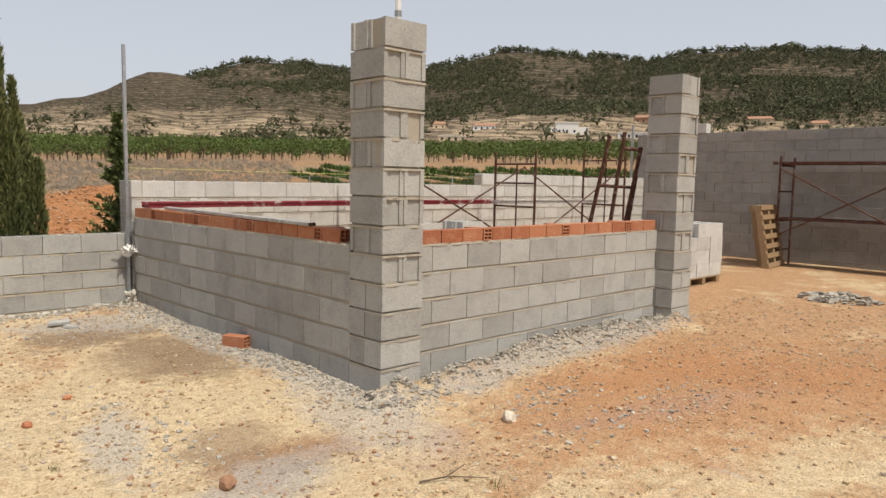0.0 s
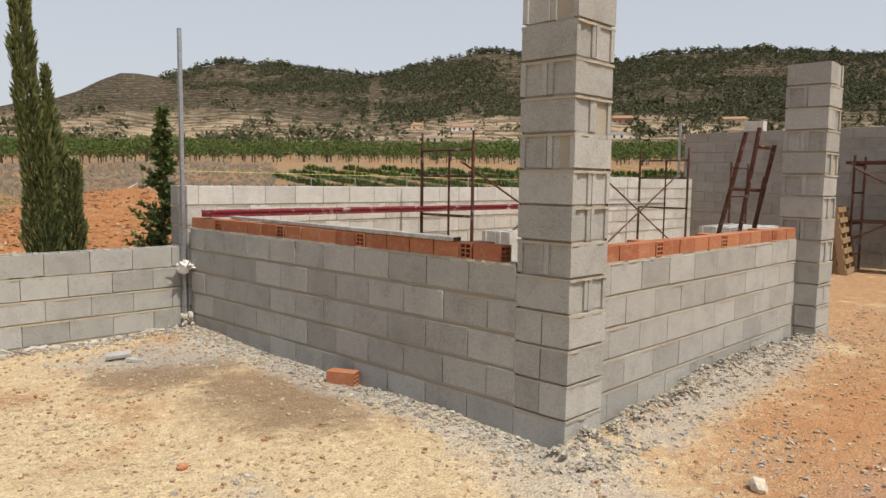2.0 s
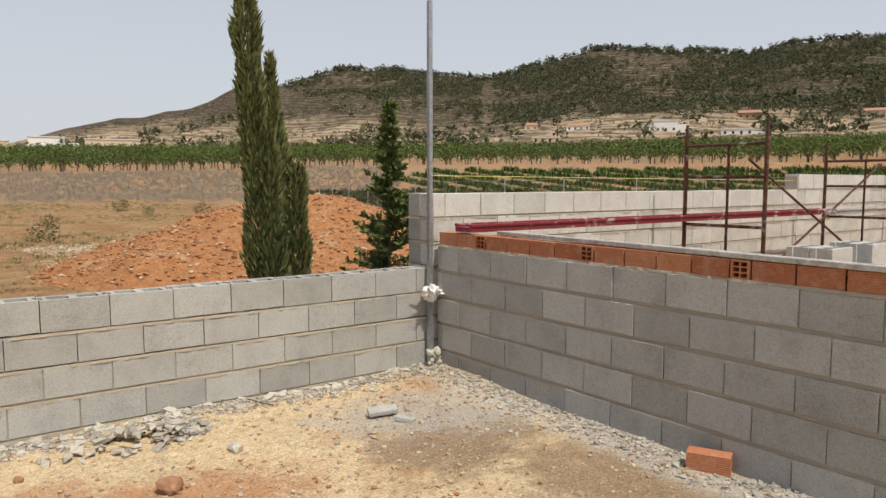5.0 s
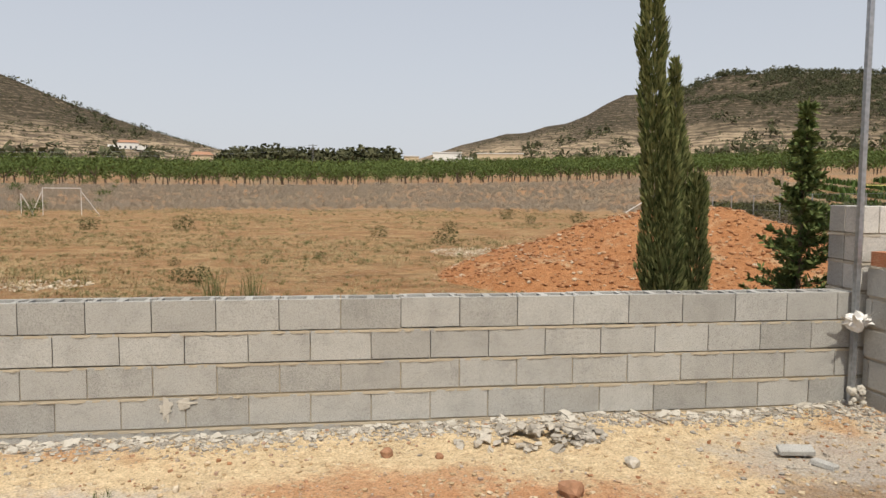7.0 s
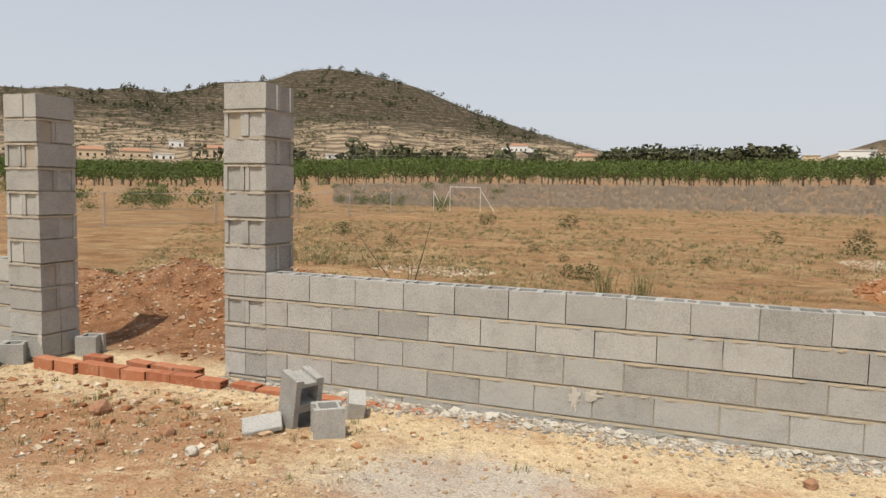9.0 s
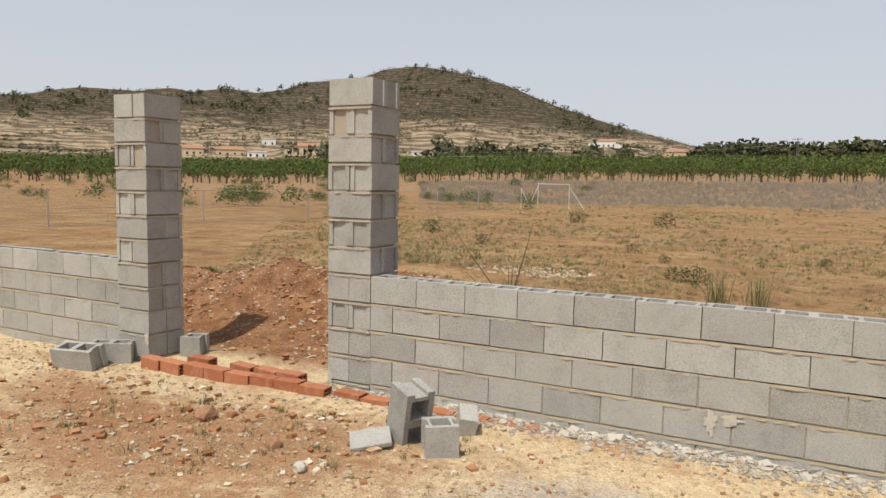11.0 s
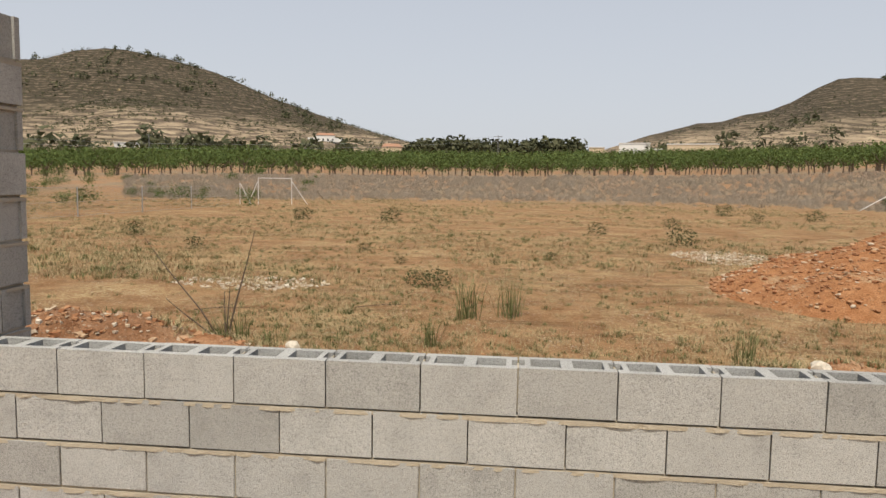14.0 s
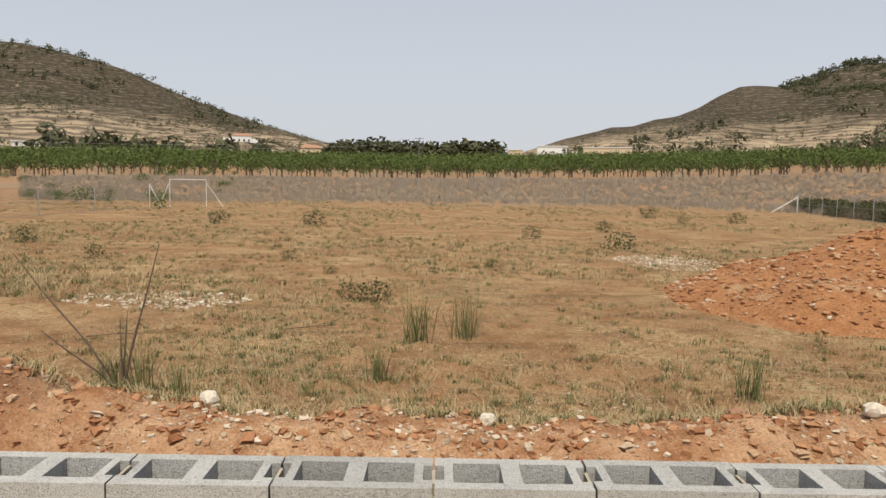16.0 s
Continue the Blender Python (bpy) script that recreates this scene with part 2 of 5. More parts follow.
trench = k.mix(k.ramp(k.noise(4, 6, 0.7), [(0.35, 0.0), (0.68, 1.0)]), (0.15, 0.07, 0.034), (0.34, 0.185, 0.10))
spoil = k.mix(k.ramp(k.noise(3, 5, 0.7), [(0.35, 0.0), (0.65, 1.0)]), (0.27, 0.125, 0.058), (0.47, 0.30, 0.175))
spoil = k.mix(k.step(X, -7.9, -7.1), trench, spoil)
field = k.mix(k.math("SUBTRACT", 1.0, k.step(k.math("ADD", Y, k.math("ADD", k.math("MULTIPLY", mid, 1.6), k.math("MULTIPLY", k.step(X, 0.5, 1.5), -9.0))), 3.2, 4.0)), field, spoil)
tone = k.mix(k.step(k.math("ADD", Y, k.math("MULTIPLY", mid, 0.5)), 0.35, 0.9), yard, field)
tone = k.mix(1.0, tone, k.ramp(grit, [(0.3, 0.62), (0.48, 1.05), (0.70, 1.35)]), "MULTIPLY")
for sc, lo, hi in ((16, 0.16, 0.30), (34, 0.16, 0.34), (75, 0.15, 0.36)):
    cell, pick = k.voronoi(sc), k.voronoi(sc, out=1)
    peb = k.math("MULTIPLY", k.math("SUBTRACT", 1.0, k.step(cell, lo, hi)), k.step(pick, 0.42, 0.5))
    peb = k.math("MULTIPLY", peb, k.step(k.noise(1.3, 4, 0.7), 0.40, 0.62))
    stone = k.ramp(k.math("FRACT", k.math("MULTIPLY", pick, 7.3)), [(0.0, (0.23, 0.15, 0.09)), (0.3, (0.44, 0.33, 0.21)), (0.6, (0.60, 0.50, 0.36)), (0.85, (0.68, 0.60, 0.47)), (1.0, (0.36, 0.33, 0.29))])
    tone = k.mix(k.math("MULTIPLY", peb, 0.7), tone, stone)
    grit = k.math("ADD", grit, k.math("MULTIPLY", peb, 0.8))
k.colour(tone).bump(k.math("ADD", k.math("MULTIPLY", fine, 2.0), grit), 0.8, 0.020)
EARTH = k.m

k = Mat("red_mound_earth", 1.0, 0, 0.08)
fine, grit = k.noise(7, 5, 0.7), k.noise(45, 4, 0.7)
tone = k.mix(k.ramp(fine, [(0.3, 0.0), (0.7, 1.0)]), (0.36, 0.155, 0.065), (0.52, 0.265, 0.125))
tone = k.mix(k.step(k.noise(1.6, 5, 0.7), 0.54, 0.7), tone, (0.52, 0.36, 0.21))
k.colour(k.mix(1.0, tone, k.ramp(grit, [(0.3, 0.65), (0.7, 1.15)]), "MULTIPLY")).bump(k.math("ADD", fine, grit), 0.9, 0.04)
MOUND = k.m

# hillsides: terraces of pale stone lower down, scrub and forest floor higher
k = Mat("hillside", 1.0, 0, 0.05)
Z = k.axis(2)
n1, n2, n3 = k.noise(0.012, 6, 0.65), k.noise(0.06, 6, 0.7), k.noise(0.22, 5, 0.7)
warp = k.math("ADD", Z, k.math("MULTIPLY", k.noise(0.01, 3), 26.0))
band = k.math("SINE", k.math("MULTIPLY", warp, 1.9))
scrub = k.mix(k.ramp(n3, [(0.32, 0.0), (0.68, 1.0)]), (0.10, 0.080, 0.058), (0.215, 0.165, 0.118))
pale = k.mix(k.ramp(n2, [(0.3, 0.0), (0.7, 1.0)]), (0.20, 0.15, 0.10), (0.50, 0.395, 0.265))
patchy = k.math("MULTIPLY", k.noise(0.03, 5, 0.7), 3.2)
terr = k.mix(k.step(k.math("ADD", k.math("MULTIPLY", band, 0.45), k.math("ADD", patchy, n3)), 1.72, 2.35), scrub, pale)
upper = k.mix(k.step(k.math("ADD", n3, k.math("MULTIPLY", band, 0.07)), 0.50, 0.66), (0.072, 0.060, 0.041), (0.20, 0.155, 0.108))
tone = k.mix(k.step(k.math("ADD", Z, k.math("MULTIPLY", n1, 60.0)), 62, 92), terr, upper)
cliff = k.step(k.noise(0.02, 5, 0.75, dist=1.0), 0.64, 0.7)
tone = k.mix(k.math("MULTIPLY", cliff, 0.55), tone, (0.46, 0.34, 0.19))
k.colour(tone).bump(k.math("ADD", n3, k.math("MULTIPLY", band, 0.3)), 0.9, 3.0)
HILL = k.m


def leaf_material(name, a, b, rough=0.75):
    k = Mat(name, rough, 0, 0.15)
    k.colour(k.mix(k.island(), a, b))
    return k.m


CYPRESS = leaf_material("cypress_leaf", (0.035, 0.055, 0.016), (0.25, 0.26, 0.105))
CONIFER = leaf_material("conifer_leaf", (0.05, 0.085, 0.025), (0.17, 0.20, 0.07))
ALMOND = leaf_material("almond_leaf", (0.045, 0.072, 0.018), (0.115, 0.15, 0.042))
BUSH = leaf_material("dark_bush_leaf", (0.035, 0.042, 0.014), (0.10, 0.10, 0.04))
VINE = leaf_material("vine_leaf", (0.045, 0.08, 0.02), (0.09, 0.14, 0.035))
PINE = leaf_material("pine_crown", (0.042, 0.048, 0.024), (0.115, 0.115, 0.060))
WEED = leaf_material("green_weed", (0.075, 0.09, 0.03), (0.20, 0.195, 0.085))
STRAW = leaf_material("dry_straw", (0.26, 0.195, 0.10), (0.42, 0.335, 0.19))
GREYWEED = leaf_material("grey_dry_weed", (0.22, 0.185, 0.14), (0.40, 0.345, 0.275))
k = Mat("bark", 0.95)
BARK = k.colour(k.mix(k.noise(20, 5), (0.07, 0.05, 0.035), (0.17, 0.125, 0.09))).m
k = Mat("white_render", 0.85)
WHITE = k.colour(k.mix(k.noise(0.8, 4), (0.70, 0.68, 0.64), (0.80, 0.79, 0.76))).m
k = Mat("cream_render", 0.9)
CREAM = k.colour(k.mix(k.noise(0.8, 4), (0.58, 0.44, 0.29), (0.66, 0.54, 0.38))).m
k = Mat("roof_tile", 0.9)
TILE = k.colour(k.mix(k.noise(3, 4), (0.30, 0.15, 0.09), (0.42, 0.25, 0.16))).m
k = Mat("window_dark", 0.25, 0, 0.5)
DARK_GLASS = k.colour((0.03, 0.035, 0.04)).m
k = Mat("white_line", 0.6)
YELLOW_LINE = k.colour((0.62, 0.60, 0.20)).m
k = Mat("wire", 0.5, 0.6)
WIRE = k.colour((0.30, 0.31, 0.31)).m
k = Mat("weathered_pole_steel", 0.7, 0.3)
DARK_STEEL = k.colour(k.mix(k.noise(3, 4), (0.12, 0.12, 0.115), (0.2, 0.2, 0.19))).m

# ---- builders ----
def mesh_of(name, verts, faces, material):
    me = bpy.data.meshes.new(name)
    me.from_pydata([tuple(v) for v in verts], [], [tuple(f) for f in faces])
    me.materials.append(material)
    me.update()
    return me


def part(name, data, material, parent, label="", m=None):
    """One mesh object, from a bmesh or a mesh, under a thing or part."""
    if isinstance(data, bmesh.types.BMesh):
        me = bpy.data.meshes.new(name)
        data.to_mesh(me)
        data.free()
        me.materials.append(material)
        data = me
    ob = new(name, data)
    ob.parent = parent
    if m is not None:
        ob.matrix_basis = m
    if label:
        ob["label"] = label
    return ob


def base(name, m, label, category, group="", kind=""):
    return_ob = new(name)
    return_ob.matrix_basis = m
    return_ob.empty_display_size = 0.1
    return tagged(return_ob, label, category, group, kind)


def single(name, data, material, label, category, group="", kind="", m=None):
    return tagged(part(name, data, material, None, "", m), label, category, group, kind)


def box(bm, x0, y0, z0, x1, y1, z1, bevel=0.0):
    r = bmesh.ops.create_cube(bm, size=1.0, matrix=Matrix.LocRotScale(((x0 + x1) / 2, (y0 + y1) / 2, (z0 + z1) / 2), None, (x1 - x0, y1 - y0, z1 - z0)))
    if bevel:
        bmesh.ops.bevel(bm, geom=list({e for v in r["verts"] for e in v.link_edges}), offset=bevel, segments=1, affect="EDGES")
    return bm


def rod(bm, a, b, r, seg=8):
    a, b = Vector(a), Vector(b)
    m = Matrix.Translation((a + b) / 2) @ (b - a).to_track_quat("Z", "Y").to_matrix().to_4x4()
    bmesh.ops.create_cone(bm, cap_ends=True, segments=seg, radius1=r, radius2=r, depth=(b - a).length, matrix=m)
    return bm


def smooth01(v):
    v = np.clip(v, 0, 1)
    return v * v * (3 - 2 * v)


def cells_mesh(name, xs, ys, z, empty, material):
    """A prism on a plan of cells, some of them empty: hollow blocks and bricks."""
    ids, verts, faces = {}, [], []

    def vid(i, j, k):
        if (i, j, k) not in ids:
            ids[i, j, k] = len(verts)
            verts.append((xs[i], ys[j], z * k))
        return ids[i, j, k]

    solid = {(i, j) for i in range(len(xs) - 1) for j in range(len(ys) - 1) if not empty(0.5 * (xs[i] + xs[i + 1]), 0.5 * (ys[j] + ys[j + 1]))}
    for i, j in solid:
        faces.append((vid(i, j, 1), vid(i + 1, j, 1), vid(i + 1, j + 1, 1), vid(i, j + 1, 1)))
        faces.append((vid(i, j, 0), vid(i, j + 1, 0), vid(i + 1, j + 1, 0), vid(i + 1, j, 0)))
        for (di, dj), (p, q) in {(-1, 0): ((i, j + 1), (i, j)), (1, 0): ((i + 1, j), (i + 1, j + 1)), (0, -1): ((i, j), (i + 1, j)), (0, 1): ((i + 1, j + 1), (i, j + 1))}.items():
            if (i + di, j + dj) not in solid:
                faces.append((vid(*p, 0), vid(*q, 0), vid(*q, 1), vid(*p, 1)))
    return mesh_of(name, verts, faces, material)


L, W, H, COURSE = 0.394, 0.196, 0.198, 0.21


def hollow(x, y, n=L):
    in_void = any(a < x < a + 0.125 for a in (0.047, n - 0.172)) and 0.036 < y < W - 0.036
    at_end = (x < 0.024 or x > n - 0.024) and 0.052 < y < W - 0.052
    return in_void or at_end


def hollow_half(x, y):
    return (0.04 < x < 0.154 and 0.036 < y < W - 0.036) or ((x < 0.024 or x > 0.17) and 0.052 < y < W - 0.052)


CUT_X = [0, 0.014, 0.024, 0.047, 0.172, L - 0.172, L - 0.047, L - 0.024, L - 0.014, L]
CUT_Y = [0, 0.036, 0.052, 0.07, W - 0.07, W - 0.052, W - 0.036, W]
HOLLOW = {m: cells_mesh("block", CUT_X, CUT_Y, H, hollow, m) for m in (BLOCK, BLOCK_PALE, BLOCK_SHADED)}
HOLLOW_HALF = {m: cells_mesh("half_block", [0, 0.024, 0.04, 0.154, 0.17, 0.194], CUT_Y, H, hollow_half, m) for m in (BLOCK, BLOCK_PALE, BLOCK_SHADED)}
PILLAR_BLOCKS = [cells_mesh("block", CUT_X, CUT_Y, H, lambda x, y, q=q: (hollow(x, y) and 0.024 < x < L - 0.024) or (q & 1 and x < 0.014 and 0.036 < y < W - 0.036) or (q & 2 and x > L - 0.014 and 0.036 < y < W - 0.036), BLOCK) for q in (0, 1, 2, 3)]
SOLID = {}


def solid_block(n, material):
    key = (round(n, 3), material.name)
    if key not in SOLID:
        bm = box(bmesh.new(), 0, 0, 0, n, W, H, 0.0035)
        me = bpy.data.meshes.new("block")
        bm.to_mesh(me)
        bm.free()
        me.materials.append(material)
        SOLID[key] = me
    return SOLID[key]


rng = random.Random(11)


def strip(verts, faces, length, z, h, y0, y1, step=0.045, proud=0.006):
    """A ragged bed of mortar along x."""
    n = max(2, int(length / step))
    s = len(verts)
    for i in range(n + 1):
        x = length * i / n
        a, b = rng.uniform(-0.004, proud), rng.uniform(-0.004, proud)
        t = h * rng.uniform(0.85, 1.2)
        verts += [(x, y0 - a, z - t / 2), (x, y0 - a * 0.5, z + t / 2), (x, y1 + b * 0.5, z + t / 2), (x, y1 + b, z - t / 2)]
    for i in range(n):
        a, b = s + 4 * i, s + 4 * i + 4
        faces += [(a, b, b + 1, a + 1), (a + 1, b + 1, b + 2, a + 2), (a + 2, b + 2, b + 3, a + 3), (a + 3, b + 3, b, a)]
    faces += [(s, s + 1, s + 2, s + 3), (s + 4 * n + 3, s + 4 * n + 2, s + 4 * n + 1, s + 4 * n)]


def block_wall(name, label, m, length, top, courses, shift=0.0, odd=0.2, open_top=True, material=BLOCK, bed=(0.017, 0.008), course=COURSE):
    """A wall of running-bond blocks along local x; its face is local y = 0, its depth W. shift: where the top course's joints fall."""
    verts, faces = [], []
    core_top = top - (2 * course if open_top else 0.03)
    low = top - courses * course
    for x0, x1, y0, y1, z0, z1 in ((0.012, length - 0.012, 0.011, W - 0.011, low, core_top),):
        s = len(verts)
        verts += [(x, y, z) for z in (z0, z1) for x, y in ((x0, y0), (x1, y0), (x1, y1), (x0, y1))]
        faces += [(s, s + 3, s + 2, s + 1), (s + 4, s + 5, s + 6, s + 7)] + [(s + i, s + (i + 1) % 4, s + 4 + (i + 1) % 4, s + 4 + i) for i in range(4)]
    for c in range(1, courses):
        z = top - c * course + (course - H) / 2 - (course - H)
        if open_top and c == 1:
            strip(verts, faces, length, z, bed[0], 0.0, 0.034, 0.04, bed[1])
            strip(verts, faces, length, z, bed[0], W - 0.034, W, 0.04, bed[1])
        else:
            strip(verts, faces, length, z, bed[0], 0.0, W, 0.04, bed[1])
    for c in range(2 if open_top else 0):
        # mortar in the upright joints between open blocks
        z0 = top - c * course - H
        x = (shift if c % 2 == 0 else shift + odd) % 0.4
        while x < length - 0.05:
            i = len(verts)
            verts += [(x + u, v, z) for z in (z0, z0 + H - 0.012) for u, v in ((-0.004, 0.055), (0.004, 0.055), (0.004, W - 0.055), (-0.004, W - 0.055))]
            faces += [(i, i + 3, i + 2, i + 1), (i + 4, i + 5, i + 6, i + 7)] + [(i + q, i + (q + 1) % 4, i + 4 + (q + 1) % 4, i + 4 + q) for q in range(4)]
            x += 0.4
    wall = new(name, mesh_of("mortar", verts, faces, SANDY_MORTAR if open_top else MORTAR))
    wall.matrix_basis = m
    tagged(wall, label, "wall", kind="structure")
    jobs = []
    for c in range(courses):
        z = top - c * course - H
        x = (shift if c % 2 == 0 else shift + odd) % 0.4 - 0.4
        while x < length - 0.02:
            a, b = max(x, 0), min(x + 0.4, length)
            if b - a > 0.05:
                jobs.append((wall, a, b, z, c < 2 and open_top, material))
            x += 0.4
    return wall, jobs


def lay(jobs):
    """Blocks of the walls, each an object on shared meshes."""
    for wall, a, b, z, is_open, material in jobs:
        full = b - a > 0.385
        if is_open and full:
            me = HOLLOW[material]
        elif is_open and 0.16 < b - a < 0.24:
            me = HOLLOW_HALF[material]
        else:
            me = solid_block(b - a - 0.006, material)
        part("block", me, None, wall, "", pose(a + 0.003, rng.uniform(-0.002, 0.002), z + rng.uniform(-0.002, 0.002), rng.uniform(-0.3, 0.3), rng.uniform(-0.25, 0.25), rng.uniform(-0.2, 0.2)))


def pillar(name, label, x, y, bottom, top, bond):
    """A column 0.4 m square, two blocks a course. bond: from the top, s where the south face shows a long side, h where it shows two heads."""
    verts, faces = [], []
    course = 0.2135
    courses = math.ceil((top - bottom) / course)
    s = 0.02
    verts = [(px, py, z) for z in (bottom - 0.1 - 0.0, top - 0.012) for px, py in ((s, s), (0.4 - s, s), (0.4 - s, 0.4 - s), (s, 0.4 - s))]
    faces = [(0, 3, 2, 1), (4, 5, 6, 7)] + [(i, (i + 1) % 4, 4 + (i + 1) % 4, 4 + i) for i in range(4)]
    col_z = [top - c * course + 0.5 * (course - H) - (course - H) for c in range(1, courses)]
    for z in col_z:
        strip(verts, faces, 0.398, z, 0.015, 0.0, 0.398, 0.025, 0.009)
    col = new(name, mesh_of("mortar", verts, faces, MORTAR))
    col.matrix_basis = pose(x, y, 0)
    tagged(col, label, "pillar", kind="structure")
    for c in range(courses):
        z = top - c * course - H
        for h in range(2):
            j = [rng.uniform(-0.004, 0.004) for _ in range(3)]
            if bond[min(c, len(bond) - 1)] == "s":
                m = pose(0.003 + j[0], 0.002 + 0.2 * h + j[1], z, 0, 0, j[2] * 60)
            else:
                m = pose(0.198 + 0.2 * h + j[0], 0.003 + j[1], z, 0, 0, 90 + j[2] * 60)
            part("block", PILLAR_BLOCKS[rng.choice((3, 3, 3, 3, 1, 2)) if c < 9 else 0], None, col, "", m)
    return col


def pts_value(pts, x, y, p=3.0):
    """Smooth blend of heights known at a few places of the plan."""
    w = [1.0 / ((x - a) ** 2 + (y - b) ** 2 + 0.05) ** (p / 2) for a, b, _ in pts]
    return sum(u * c for u, (_, _, c) in zip(w, pts)) / sum(w)


YARD = [(-12, -1, -0.14), (-9.5, -0.4, -0.12), (-7.5, -0.3, -0.09), (-5, -0.3, -0.10), (-3, -0.3, -0.06), (-1.2, -0.3, -0.045), (0, -0.3, -0.02), (0.1, -1.8, -0.06), (0.1, -3.4, -0.07),
        (0.1, -4.8, -0.10), (2.3, -4.9, -0.01), (4.2, -5, -0.03), (7, -5.5, 0.03), (11, -4, 0.02), (-3, -8.5, -0.03), (-4, -5, -0.02), (-6, -2, -0.04), (2, -9, -0.02), (9, -10, 0.03), (-10, -8, -0.05)]


def foot_of(a):
    return float(np.interp(a, [-180, -55, -42, -24, 0, 10, 27, 45, 56, 75, 180], [1.0, 1.0, 1.05, 1.8, 1.85, 2.1, 2.4, 2.6, 2.8, 2.8, 1.5]))


def orchard_foot(a):
    """How high the front row of the orchard stands, in degrees."""
    return float(np.interp(a, [-180, -60, -42, -22, 0, 20, 27, 41, 75, 180], [-0.4, -0.4, -0.3, 0.4, 0.5, 1.0, 1.35, 1.5, 1.5, 0.5]))


def ground_z(x, y):
    yard = pts_value(YARD, x, min(y, 0.0))
    r = math.hypot(x + 4, y + 4)
    d = y if r < 40 else max(y, r - 6)
    near_foot = 1.5 + 118 * math.tan(radians(orchard_foot(math.degrees(math.atan2(x + 4, y + 4)))))
    field = float(np.interp(d, [0, 2, 8, 20, 40, 62, 76, 96, 112], [-0.10, -0.12, -0.12, -0.15, -0.15, -0.15, 0.0, 0.6 * near_foot, near_foot]))
    if r > 120 and y > -r * 0.5:
        top = 1.5 + 330 * math.tan(radians(foot_of(math.degrees(math.atan2(x + 4, y + 4)))))
        field = float(np.interp(r, [120, 136, 330, 3000], [field, near_foot + 0.1, top - 0.5, top + 30]))
    if 10 < x < 40 and -8 < y < 55:
        field += 0.35 * float(smooth01((x - 9) / 5)) * float(smooth01((48 - y) / 40))
    s = float(smooth01((y - 0.2) / 1.6))
    z = yard * (1 - s) + field * s
    near = max(0.0, 1 - max(abs(x + 3) - 10, 0) / 10) * max(0.0, 1 - max(abs(y + 2) - 10, 0) / 14)
    if near > 0:
        z += near * (0.035 * noise.noise((x * 0.7, y * 0.7, 0)) + 0.016 * noise.noise((x * 2.7, y * 2.7, 3)) + 0.007 * noise.noise((x * 9, y * 9, 5)))
    # spoil thrown up behind the boundary wall and in the gateway
    if 0.1 < y < 4.2 and -14 < x < 1.2:
        crest = 2.1 + 0.5 * noise.noise((x * 0.6, 1.0, 7))
        h = 0.38 + 0.16 * noise.noise((x * 0.9, 4.0, 2)) + 0.10 * noise.noise((x * 2.6, y * 2.2, 8))
        if x < -7.3:
            h += 0.28 * float(smooth01((-7.3 - x) / 0.6)) * float(smooth01((x + 11.5) / 1.5))
        z += max(h, 0.02) * math.exp(-((y - crest) / (0.62 if y < crest else 0.8)) ** 2) * float(smooth01((x + 14) / 2)) * float(smooth01((1.0 - x) / 1.5))
    # mortar and soil banked against the foot of the walls
    if y < -4.7 and 0.0 < x < 4.4:
        z += 0.13 * math.exp(-((y + 4.84) / 0.17) ** 2) * (0.7 + 0.8 * noise.noise((x * 5, y * 6, 1)))
    return z


def axis_steps(lo, hi, fine, far_lo, far_hi, grow=1.16):
    a = list(np.arange(lo, hi, fine))
    s, v = fine, hi
    while v < far_hi:
        a.append(v)
        s *= grow
        v += s
    a.append(far_hi)
    s, v = fine, lo
    while v > far_lo:
        s *= grow
        v -= s
        a.insert(0, v)
    return a


gx = axis_steps(-11, 5, 0.085, -2600, 2600)
gy = axis_steps(-9, 4, 0.085, -2600, 2600, 1.10)
verts = [(x, y, ground_z(x, y)) for y in gy for x in gx]
nx = len(gx)
faces = [(j * nx + i, j * nx + i + 1, (j + 1) * nx + i + 1, (j + 1) * nx + i) for j in range(len(gy) - 1) for i in range(nx - 1)]
ground = new("ground", mesh_of("ground", verts, faces, EARTH))
ground.data.polygons.foreach_set("use_smooth", [True] * len(faces))
tagged(ground, "sandy yellow and red building-site earth running into dry brown field", "ground", kind="structure")

